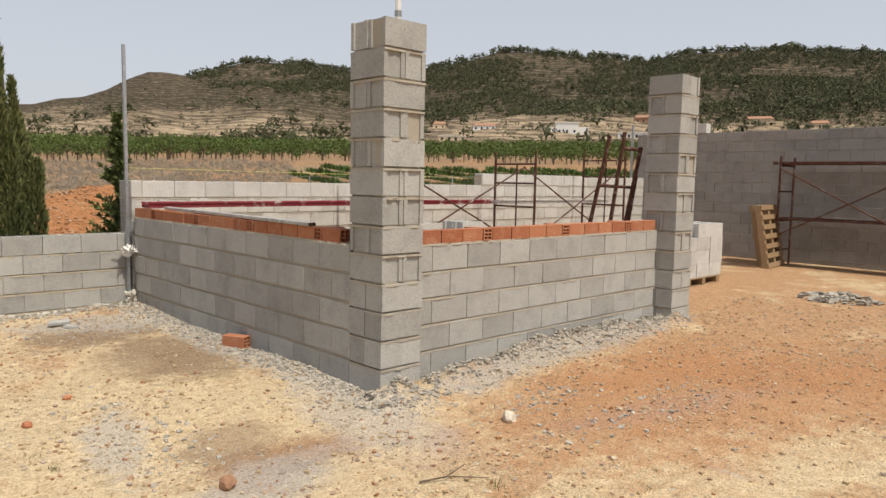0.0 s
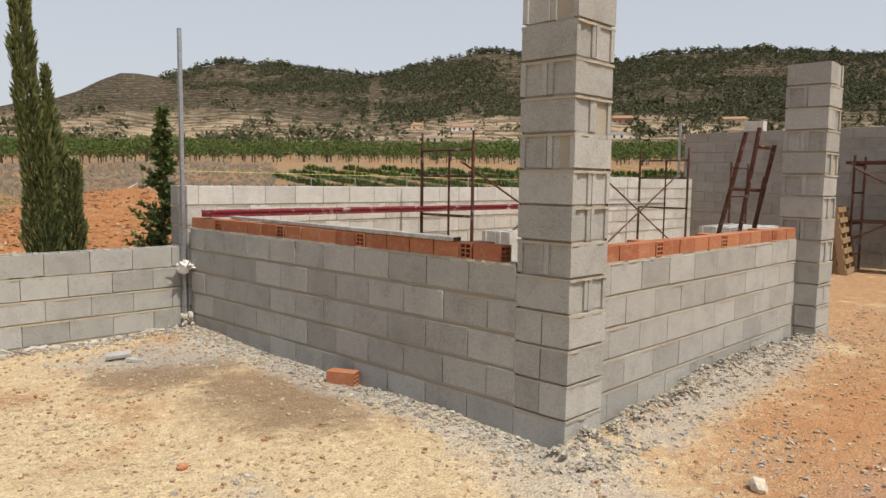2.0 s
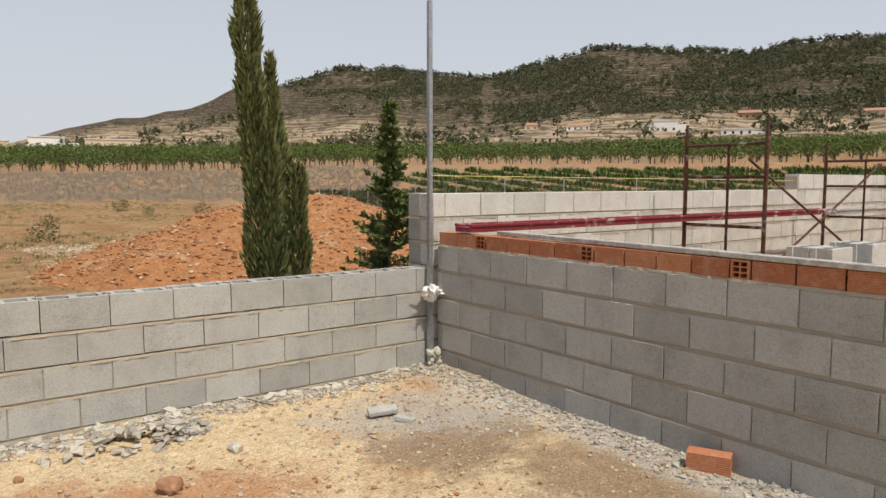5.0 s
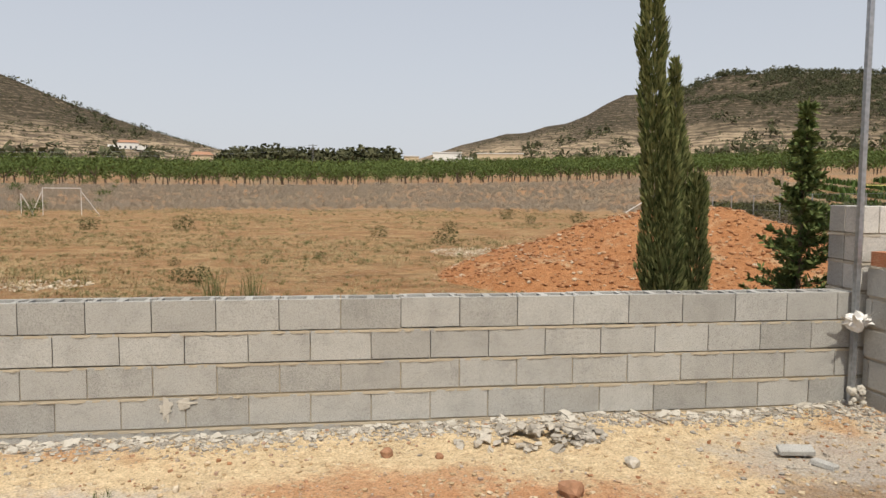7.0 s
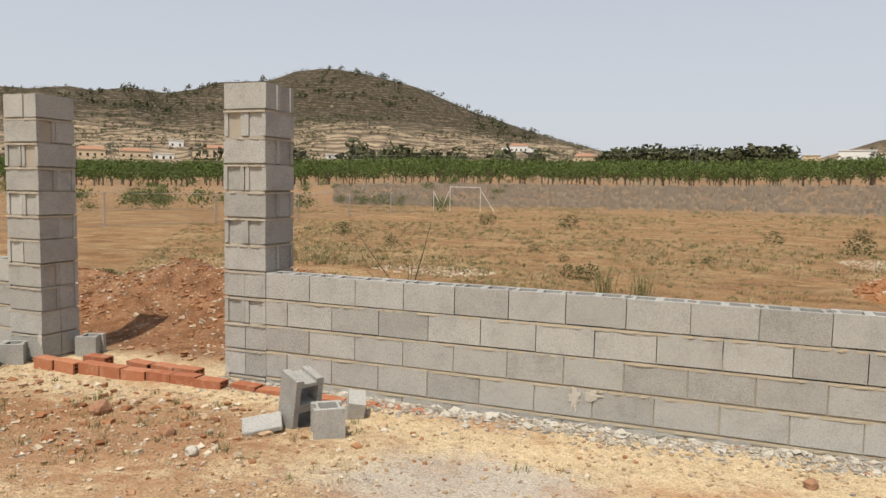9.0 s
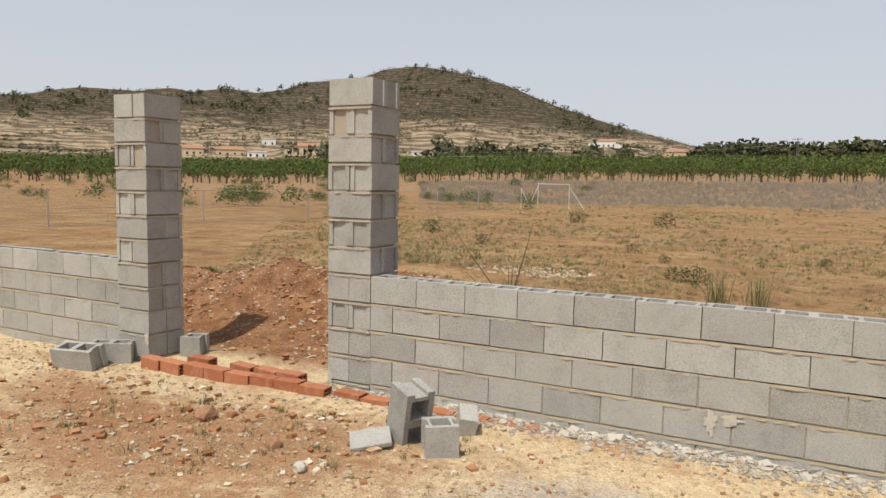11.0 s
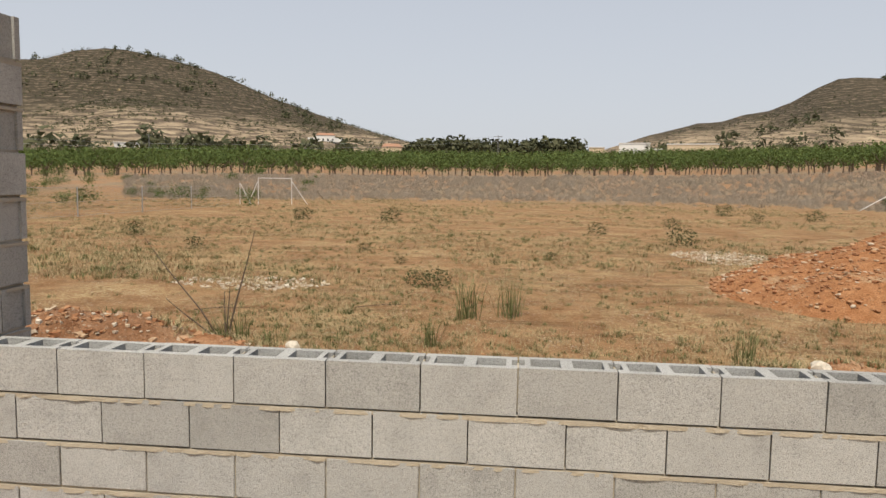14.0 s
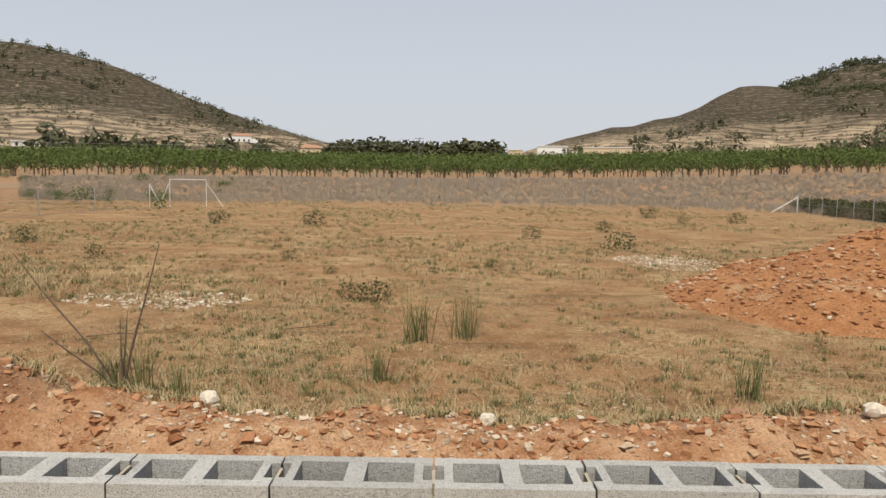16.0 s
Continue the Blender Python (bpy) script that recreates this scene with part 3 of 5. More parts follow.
# skyline: bearing east of +y and height of the ridge, in degrees
SKY = [(-180, 6), (-110, 5), (-75, 5), (-58, 5.6), (-56, 6.1), (-54.6, 6.3), (-52, 6.25), (-50.8, 6.2), (-48.5, 6.55), (-47, 6.35), (-44.6, 6.75), (-42.2, 6.55), (-40.1, 6.95), (-38.5, 7.5), (-34.6, 8.0), (-32.9, 8.65), (-31, 8.95), (-29.7, 8.95),
       (-27.7, 8.65), (-25.6, 8.25), (-23.4, 7.75), (-21.6, 7.05), (-19.2, 6.15), (-17, 5.45), (-14.5, 4.6), (-12.4, 3.95), (-10.3, 3.4), (-6, 2.3), (-1, 2.0), (5, 2.3), (9.5, 3.7), (11.5, 4.2), (13, 4.65), (14.6, 4.65), (16.2, 5.15), (17.7, 5.35), (19.2, 5.95),
       (20.5, 6.75), (22, 7.45), (23.2, 7.5), (24.8, 7.35), (26.2, 7.75), (27.5, 8.2), (29.2, 8.7), (31.3, 8.6), (34, 8.5), (36, 8.35), (38.1, 8.25), (40.2, 7.95), (42.4, 8.4), (44.2, 8.9), (46.4, 9.45), (48.2, 9.95), (50.3, 10.0), (52.5, 9.75), (54.3, 9.65),
       (56.2, 9.7), (57.7, 9.4), (59.3, 9.1), (60.9, 9.45), (62.5, 9.7), (64.4, 9.75), (66.7, 9.75), (68.9, 9.7), (70.7, 9.35), (72.4, 9.25), (74.7, 8.85), (90, 7.5), (110, 7), (180, 6)]
SKY_A, SKY_E = [a for a, _ in SKY], [e for _, e in SKY]
EYE = Vector((-4.0, -4.0, 1.5))


def hill_z(a, r):
    e = float(np.interp(a, SKY_A, SKY_E))
    x, y = r * math.sin(radians(a)), r * math.cos(radians(a))
    foot = foot_of(a)
    u = min(max((r - 330) / 520, 0), 1)
    rise = foot + (e - foot) * (u ** 1.15 if e > foot else u)
    if r > 850:
        rise -= (r - 850) / 350 * 3.0
    z = 1.5 + r * math.tan(radians(rise))
    n = noise.fractal((x * 0.006, y * 0.006, 1.0), 0.85, 2.0, 6)
    z += n * 9 * min(u * 4, 1) * (1 - 0.75 * float(smooth01((r - 650) / 180)))
    if u < 0.75:
        st = 3.2
        f = z / st
        z = (math.floor(f) + float(smooth01((f % 1 - 0.25) / 0.6))) * st * 0.65 + z * 0.35
    return z


def polar_hill(name, a0, a1, label):
    verts, faces = [], []
    rs = [300, 330] + [330 + 11 * i for i in range(1, 50)] + [890, 950, 1050, 1200]
    n = int((a1 - a0) / 0.22)
    for r in rs:
        for i in range(n + 1):
            a = a0 + (a1 - a0) * i / n
            x, y = EYE.x + r * math.sin(radians(a)), EYE.y + r * math.cos(radians(a))
            verts.append((x, y, hill_z(a, r) - (9 if r < 320 else 0)))
    for j in range(len(rs) - 1):
        for i in range(n):
            p = j * (n + 1) + i
            faces.append((p, p + n + 1, p + n + 2, p + 1))
    ob = new(name, mesh_of(name, verts, faces, HILL))
    ob.data.flip_normals()
    ob.data.polygons.foreach_set("use_smooth", [True] * len(faces))
    return tagged(ob, label, "hill", kind="structure")


polar_hill("backdrop_hill_west", -180, 0, "bare rocky hill with terraces and scattered shrubs")
polar_hill("backdrop_hill_east", 0, 180, "long hill, terraced below and wooded with pines above")

# ---- walls and pillars ----
boundary, jobs = block_wall("wall_boundary", "low grey concrete block boundary wall with open hollow top course", pose(-7.2, 0, 0), 7.34, 0.80, 5, shift=0.0)
boundary2, j2 = block_wall("wall_boundary_west", "low grey concrete block wall beyond the gateway", pose(-15.8, -0.16, 0), 5.97, 0.78, 5, shift=0.37)
gate_pillar = pillar("pillar_gate_east", "unfinished gate pillar of stacked grey concrete blocks", -7.6, 0.0, -0.2, 2.295, "shshshshhhh")
gate_pillar2 = pillar("pillar_gate_west", "unfinished gate pillar of stacked concrete blocks beside brick row", -9.83, -0.18, -0.2, 2.25, "hshshshsss")
east, j3 = block_wall("wall_house_west", "shaded grey concrete block wall of the unfinished house", pose(0.178, -0.06, 0, 0, 0, -90), 4.30, 0.985, 6, shift=0.29, odd=0.17, open_top=False, bed=(0.024, -0.002), course=0.222)
south, j4 = block_wall("wall_house_south", "sunlit grey concrete block wall topped with red bricks", pose(0.578, -4.68, 0), 3.59, 0.985, 6, shift=0.17, open_top=False)
corner_pillar = pillar("pillar_corner", "tall unfinished corner pillar of grey concrete blocks", 0.178, -4.75, -0.25, 2.65, "shshshhshssss")
corner_pillar2 = pillar("pillar_south", "unfinished pillar of grey concrete blocks at wall end", 4.165, -4.90, -0.2, 2.69, "hshshshshshs")
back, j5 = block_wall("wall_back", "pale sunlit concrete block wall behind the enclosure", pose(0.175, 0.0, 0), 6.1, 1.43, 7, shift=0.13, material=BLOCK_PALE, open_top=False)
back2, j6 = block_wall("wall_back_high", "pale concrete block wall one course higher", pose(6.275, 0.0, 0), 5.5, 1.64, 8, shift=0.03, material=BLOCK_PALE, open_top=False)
stub, j7 = block_wall("wall_stub", "short grey block return of the boundary wall", pose(0.175, 0.375, 0, 0, 0, -90), 0.178, 1.43, 7, open_top=False)
tall, j8 = block_wall("wall_tall", "high wall of large smooth dark grey blocks, shade darkened into their colour", pose(11.7, 0.2, 0, 0, 0, -90), 9.0, 2.62, 13, shift=0.1, open_top=False, material=BLOCK_SHADED, bed=(0.010, -0.003))

# ---- scatter helpers ----
def stone_template(seed, sub=1, flat=0.7, rough=0.28):
    bm = bmesh.new()
    bmesh.ops.create_icosphere(bm, subdivisions=sub, radius=1.0)
    r = random.Random(seed)
    for v in bm.verts:
        v.co *= 1 + r.uniform(-rough, rough)
        v.co.z *= flat
    t = (np.array([v.co[:] for v in bm.verts]), [tuple(v.index for v in f.verts) for f in bm.faces])
    bm.free()
    return t


def gather(name, templates, places, material):
    """Many small pieces in one mesh. places: (template, x, y, z, turn, tilt, size)."""
    vs, fs, n = [], [], 0
    for k, x, y, z, turn, tilt, size in places:
        v, f = templates[k]
        c, s = math.cos(turn), math.sin(turn)
        a, b = math.cos(tilt), math.sin(tilt)
        m = np.array([[c, -s * a, s * b], [s, c * a, -c * b], [0, b, a]])
        vs.append((v * np.array(size)) @ m.T + (x, y, z))
        fs += [tuple(i + n for i in q) for q in f]
        n += len(v)
    return mesh_of(name, np.concatenate(vs).tolist(), fs, material)


STONES = [stone_template(i, 1) for i in range(5)]
PEB = []
for i in range(6):
    bm = bmesh.new()
    bmesh.ops.create_cube(bm, size=1.4)
    r = random.Random(40 + i)
    for v in bm.verts:
        v.co = v.co * r.uniform(0.55, 1.1)
        v.co.z *= 0.7
    PEB.append((np.array([v.co[:] for v in bm.verts]), [tuple(v.index for v in f.verts) for f in bm.faces]))
    bm.free()
CHIPS = []
for i in range(5):
    bm = bmesh.new()
    bmesh.ops.create_cube(bm, size=1.4)
    r = random.Random(70 + i)
    bmesh.ops.bisect_plane(bm, geom=bm.verts[:] + bm.edges[:] + bm.faces[:], plane_co=(0.25, 0.2, 0.1), plane_no=(r.uniform(-1, 1), r.uniform(-1, 1), r.uniform(0.2, 1)), clear_outer=False)
    for v in bm.verts:
        v.co += Vector((r.uniform(-1, 1), r.uniform(-1, 1), r.uniform(-1, 1))) * 0.3
        v.co.z *= 0.75
    bm.verts.index_update()
    CHIPS.append((np.array([v.co[:] for v in bm.verts]), [tuple(v.index for v in f.verts) for f in bm.faces]))
    bm.free()
srng = random.Random(5)


def strew(count, where, size, templates, sink=0.35, power=2.2, height=ground_z):
    out = []
    while len(out) < count:
        x, y, w = where()
        if srng.random() > w:
            continue
        s = size[0] + (size[1] - size[0]) * srng.random() ** power
        out.append((srng.randrange(len(templates)), x, y, height(x, y) + s * (0.5 - sink), srng.uniform(0, 6.28), srng.uniform(-0.5, 0.5), (s, s * srng.uniform(0.6, 1.0), s * srng.uniform(0.5, 0.9))))
    return out


def one_stone(name, x, y, size, label, material, category="stone", squash=(1, 0.8, 0.7), seed=0, z=None):
    r = random.Random(seed)
    bm = bmesh.new()
    bmesh.ops.create_icosphere(bm, subdivisions=2, radius=size)
    for v in bm.verts:
        n = noise.noise(v.co * (1.6 / size) + Vector((seed * 3.1, 0, 0)))
        v.co *= 1 + 0.35 * n + r.uniform(-0.05, 0.05)
        v.co = Vector((v.co.x * squash[0], v.co.y * squash[1], v.co.z * squash[2]))
    return single(name, bm, material, label, category, m=pose(x, y, (ground_z(x, y) if z is None else z) + size * squash[2] * 0.55, 0, 0, r.uniform(0, 360)))


# ---- bricks on the house walls ----
BRICK_MESH = {}


def brick_mesh(key):
    """A hollow clay brick, 0.235 x 0.11 x 0.105, with six holes right through its length."""
    if key not in BRICK_MESH:
        ys, zs = [0, 0.014, 0.05, 0.06, 0.096, 0.11], [0, 0.011, 0.033, 0.041, 0.064, 0.072, 0.094, 0.105]
        me = cells_mesh("brick", ys, zs, 0.232, lambda a, b: (0.014 < a < 0.05 or 0.06 < a < 0.096) and (0.011 < b < 0.033 or 0.041 < b < 0.064 or 0.072 < b < 0.094), BRICK)
        me.transform(Matrix(((0, 0, 1, 0), (1, 0, 0, 0), (0, 1, 0, 0), (0, 0, 0, 1))))
        BRICK_MESH[key] = me
    return BRICK_MESH[key]


def brick_row(wall, start, end, z, first):
    """Stretchers with a header every fourth or so, on a bed of mortar, along the wall's local x."""
    verts, faces = [], []
    strip(verts, faces, end - start, z + 0.008, 0.018, 0.004, 0.115, 0.03, 0.012)
    part("mortar_bed", mesh_of("mortar_bed", verts, faces, MORTAR), None, wall, "", pose(start, 0, 0))
    x, n = start, first
    while x < end - 0.1:
        header = n % 5 == 4
        step = 0.125 if header else 0.243
        if x + step > end + 0.02:
            break
        tilt = rng.uniform(-0.6, 0.6)
        if header:
            part("brick", brick_mesh(0), None, wall, "", pose(x + 0.115, 0.0, z + 0.016, 0, tilt, 90 + rng.uniform(-1, 1)))
        else:
            part("brick", brick_mesh(0), None, wall, "", pose(x + 0.005, 0.004 + rng.uniform(-0.003, 0.003), z + 0.016, 0, tilt, rng.uniform(-0.8, 0.8)))
        x, n = x + step, n + 1


brick_row(east, 0.02, 4.28, 0.985, 2)
brick_row(south, 0.02, 3.58, 0.985, 1)

# ---- post at the wall corner ----
post = base("fence_post", pose(0.100, -0.055, 0.0), "galvanised steel channel post standing at the wall corner", "post")
bm = bmesh.new()
for x0, y0, x1, y1 in ((-0.017, -0.02, 0.017, -0.016), (-0.017, -0.016, -0.013, 0.016), (0.013, -0.016, 0.017, 0.016)):
    box(bm, x0, y0, 0, x1, y1, 3.0)
part("channel", bm, GALV, post)
bm = bmesh.new()
bmesh.ops.create_icosphere(bm, subdivisions=3, radius=0.07)
for v in bm.verts:
    v.co += v.co.normalized() * 0.05 * noise.noise(v.co * 30)
    v.co.z *= 0.9
for k in range(9):
    a = srng.uniform(0, 6.28)
    p = Vector((0.05 * math.cos(a), 0.05 * math.sin(a), 0.0))
    q = p + Vector((0.12 * math.cos(a), 0.12 * math.sin(a), srng.uniform(-0.03, 0.10)))
    t = Vector((-math.sin(a), math.cos(a), 0.4)) * 0.018
    bm.faces.new([bm.verts.new(c) for c in (p - t, p + t, q + t * 0.4, q - t * 0.3)])
part("plastic_wrap", bm, PLASTIC, post, "crumpled white plastic tied round the post", pose(-0.01, -0.035, 0.60))
bm = bmesh.new()
for k in range(26):
    s = srng.uniform(0.012, 0.035)
    m = pose(srng.uniform(-0.07, 0.05), srng.uniform(-0.08, 0.0), srng.uniform(0.0, 0.11), srng.uniform(0, 90), srng.uniform(0, 90))
    bmesh.ops.create_icosphere(bm, subdivisions=1, radius=s, matrix=m)
part("mortar_lump", bm, PALE_MORTAR, post, "splashed white mortar round the foot")

# ---- scaffold and planks behind the house walls ----
def scaffold_frame(x, ya, yb, top, label):
    z0 = ground_z(x, (ya + yb) / 2) - 0.02
    f = base("scaffold", pose(x, 0, z0), label, "scaffold", "scaffold frames")
    h = top - z0
    for y in (ya, yb):
        part("leg", rod(bmesh.new(), (0, y, 0), (0, y, h), 0.021), RUST, f)
        part("coupling", rod(bmesh.new(), (0, y, h), (0, y, h + 0.12), 0.014), RUST, f)
    for z in (h - 0.10, h - 0.42, 1.12 - z0 - 0.03, 0.35):
        part("rung", rod(bmesh.new(), (0, ya, z), (0, yb, z), 0.016), RUST, f)
    mid = ya + (yb - ya) * 0.55
    part("inner_bar", rod(bmesh.new(), (0, mid, 0.35), (0, mid, h - 0.10), 0.014), RUST, f)
    return f


def braces(x0, x1, y, za, zb, label):
    b = base("cross_tubes", pose(x0, y, 0), label, "scaffold brace", "scaffold braces")
    part("tube", rod(bmesh.new(), (0, -0.022, za), (x1 - x0, -0.022, zb), 0.013), RUST, b)
    part("tube", rod(bmesh.new(), (0, 0.022, zb), (x1 - x0, 0.022, za), 0.013), RUST, b)
    return b


FRAME = "rusty tubular steel scaffold frame standing behind the block wall"
for x, ya, yb, top in ((3.17, -0.40, -1.28, 2.0), (6.2, -0.40, -1.28, 1.9), (9.0, -0.25, -1.2, 2.05)):
    scaffold_frame(x, ya, yb, top, FRAME)
braces(3.17, 6.2, -1.08, 1.75, 0.4, "crossed rusty scaffold brace tubes between two frames")
braces(6.2, 9.0, -1.05, 0.4, 1.75, "crossed rusty scaffold brace tubes between two frames")


def plank(name, x0, x1, y, z, w, h, material, label, turn=0.0, lip=True):
    p = base(name, pose(x0, y, z, 0, 0, turn), label, "plank")
    n = x1 - x0
    part("deck", box(bmesh.new(), 0, -w / 2, 0, n, w / 2, h, 0.004), material, p)
    if lip:
        for s in (-1, 1):
            part("edge", box(bmesh.new(), 0.002, s * w / 2 - 0.012, h, n - 0.002, s * w / 2 + 0.012, h + 0.022, 0.003), material, p)
        for i in range(int(n / 0.22)):
            part("rib", box(bmesh.new(), 0.05 + 0.22 * i, -w / 2 + 0.02, h, 0.085 + 0.22 * i, w / 2 - 0.02, h + 0.014), material, p)
    return p


plank("scaffold_plank", 0.18, 6.3, -0.40, 1.122, 0.20, 0.045, RED_STEEL, "long red-painted steel scaffold plank, paint worn, on the wall")
plank("scaffold_plank", 6.0, 9.3, -0.55, 1.122, 0.20, 0.045, ALU, "pale worn scaffold plank lying between two scaffold frames")
bar = base("straightedge_bar", pose(0.30, -0.72, 1.116, 0, 0.1, -92.2), "long dull aluminium straightedge bar lying on the brick course", "metal bar")
bm = box(bmesh.new(), 0, -0.035, 0, 3.12, 0.035, 0.03, 0.003)
part("profile", bm, ALU, bar)
part("end_cap", box(bmesh.new(), 3.12, -0.033, 0.002, 3.126, 0.033, 0.028), BRICK_HOLE, bar)

trestle = base("steel_trestle", pose(0.12, -4.34, 0), "dark red rusty steel trestle leaning beside the pillar", "trestle")
LEGS = (((3.60, 0.48, 0.03), (3.60, 0.03, 2.02)), ((3.85, 0.29, 0.03), (3.85, 0.0, 2.08)), ((4.10, 0.30, 0.03), (4.10, -0.06, 1.92)), ((4.22, 0.30, 0.03), (4.22, 0.06, 1.60)))
for a, b in LEGS:
    part("leg", rod(bmesh.new(), a, b, 0.023), RUST, trestle)
part("crossbar", rod(bmesh.new(), (3.85, 0.02, 1.90), (4.12, -0.05, 1.89), 0.022), RUST, trestle)
part("crossbar", rod(bmesh.new(), (3.60, 0.15, 1.48), (4.22, 0.08, 1.46), 0.018), RUST, trestle)
part("crossbar", rod(bmesh.new(), (3.60, 0.30, 0.82), (4.22, 0.18, 0.82), 0.018), RUST, trestle)


def block_stack(x, y, nx_, ny_, nz, z, label, turn=0.0, gap=None, material=BLOCK_PALE):
    s = base("block_stack", pose(x, y, z, 0, 0, turn), label, "block stack")
    for k in range(nz):
        for j in range(ny_):
            for i in range(nx_):
                if gap and (i, j, k) in gap:
                    continue
                part("block", HOLLOW[material], None, s, "", pose(0.4 * i + rng.uniform(-0.006, 0.006), 0.2 * j + rng.uniform(-0.004, 0.004), 0.2 * k, 0, 0, rng.uniform(-0.8, 0.8)))
    return s


def pallet(m, label, boards=7):
    p = base("wooden_pallet", m, label, "pallet")
    for i in range(boards):
        part("board", box(bmesh.new(), 0, i * 1.06 / (boards - 1), 0.12, 1.0, i * 1.06 / (boards - 1) + 0.09, 0.142, 0.003), WOOD, p)
    for x0 in (0.0, 0.45, 0.9):
        part("runner", box(bmesh.new(), x0, 0.0, 0.022, x0 + 0.1, 1.15, 0.12, 0.003), WOOD, p)
    for y0 in (0.0, 0.53, 1.06):
        part("board", box(bmesh.new(), 0, y0, 0.0, 1.0, y0 + 0.09, 0.022, 0.003), WOOD, p)
    return p


gz = ground_z(7.2, -3.2) - 0.01
pallet(pose(6.75, -3.75, gz), "worn wooden pallet under a stack of concrete blocks")
block_stack(6.62, -3.74, 3, 6, 4, gz + 0.142, "stack of pale grey concrete blocks on a wooden pallet", gap={(0, 0, 3), (0, 1, 3)})
block_stack(3.0, -2.0, 3, 2, 5, ground_z(3.3, -1.9) - 0.01, "loose stack of grey concrete blocks inside the enclosure", gap={(1, 0, 4), (1, 1, 4)})

# ---- along the tall wall ----
for y in (-3.4, -5.8):
    z0 = ground_z(11.2, y)
    f = base("scaffold", pose(0, y, z0), "rusty tubular steel scaffold frame beside the tall dark wall", "scaffold", "scaffold frames")
    for x in (10.78, 11.45):
        part("leg", rod(bmesh.new(), (x, 0, 0), (x, 0, 2.05), 0.022), RUST, f)
    for z in (0.3, 0.85, 1.4, 1.88):
        part("rung", rod(bmesh.new(), (10.78, 0, z), (11.45, 0, z), 0.016), RUST, f)
b = base("cross_tubes", pose(10.78, -5.8, 0.1), "crossed rusty scaffold brace tubes beside the tall wall", "scaffold brace", "scaffold braces")
part("tube", rod(bmesh.new(), (-0.02, 0, 0.5), (-0.02, 2.4, 1.75), 0.014), RUST, b)
part("tube", rod(bmesh.new(), (0.02, 0, 1.75), (0.02, 2.4, 0.5), 0.014), RUST, b)
p = base("scaffold_plank", pose(11.1, -6.0, ground_z(11.1, -4.2) + 1.896), "rusty steel scaffold plank on frames by the tall wall", "plank")
part("deck", box(bmesh.new(), -0.3, 0, 0, 0.3, 2.75, 0.05, 0.004), RUST, p)
p = base("scaffold_plank", pose(11.1, -5.9, ground_z(11.1, -4.2) + 0.866), "rusty lower scaffold plank beside the tall wall", "plank")
part("deck", box(bmesh.new(), -0.3, 0, 0, 0.3, 2.55, 0.04, 0.004), RUST, p)
pallet(pose(10.05, -3.45, ground_z(10.3, -3.2) - 0.02, 80, 0, 6), "weathered wooden pallet leaning upright against scaffold")
pallet(pose(10.25, -3.28, ground_z(10.5, -3.1) - 0.02, 80, 0, 6), "second wooden pallet leaning upright against scaffold")
f = base("scaffold", pose(0, -1.35, ground_z(10.6, -1.3)), "rusty scaffold frame in the shaded corner by the tall wall", "scaffold", "scaffold frames")
for x in (10.5, 11.3):
    part("leg", rod(bmesh.new(), (x, 0, 0), (x, 0, 1.95), 0.022), RUST, f)
for z in (0.5, 1.3, 1.85):
    part("rung", rod(bmesh.new(), (10.5, 0, z), (11.3, 0, z), 0.016), RUST, f)
single("concrete_block", solid_block(0.39, BLOCK_PALE).copy(), None, "single pale concrete block on top of the tall wall", "block", m=pose(11.68, -1.07, 2.622, 0, 0, -90))
farpost = base("fence_post", pose(11.62, 0.28, 0.0), "galvanised post rising behind the block wall", "post")
part("channel", box(bmesh.new(), -0.025, -0.02, 0, 0.025, 0.02, 2.85), GALV, farpost)
pipe = base("pale_pipe", pose(0.46, -4.56, 2.3), "pale thin pipe standing out of the pillar top", "pipe")
part("tube", rod(bmesh.new(), (0, 0, 0), (0.0, 0, 0.62), 0.022), PLASTIC, pipe)
part("tie", rod(bmesh.new(), (0, 0, 0.42), (0, 0, 0.46), 0.027), WIRE, pipe)
cord = base("string_line", pose(0.12, -0.06, 1.58), "thin yellow builder's string tied to the post", "string")
part("cord", rod(bmesh.new(), (0, 0, 0), (11.5, 0.25, -0.05), 0.003, 5), YELLOW_LINE, cord)

# ---- gateway: brick footing, fallen blocks ----
footing = base("brick_footing", pose(-9.35, -0.20, -0.13), "row of red clay bricks across the gateway", "bricks")
for i in range(8):
    part("brick", brick_mesh(0), None, footing, "", pose(0.245 * i, -0.13 + rng.uniform(-0.015, 0.015), 0.0, 0, rng.uniform(-2, 2), rng.uniform(-4, 4)))
for x, y in ((0.38, 0.03), (0.85, 0.05), (1.12, 0.04), (1.36, 0.04)):
    part("brick", brick_mesh(0), None, footing, "", pose(x, y, 0.015, 0, rng.uniform(-2, 2), rng.uniform(-6, 6)))
for i in range(10):
    part("brick", brick_mesh(0), None, footing, "", pose(2.0 + 0.245 * i, -0.06 + 0.012 * i + rng.uniform(-0.01, 0.01), -0.022 - 0.0065 * i + rng.uniform(-0.012, 0.004), 0, rng.uniform(-2, 2), rng.uniform(-3, 3)))


def loose_block(m, label, mesh=None):
    return single("concrete_block", (mesh or HOLLOW[BLOCK]).copy(), None, label, "block", "loose blocks", m=m)


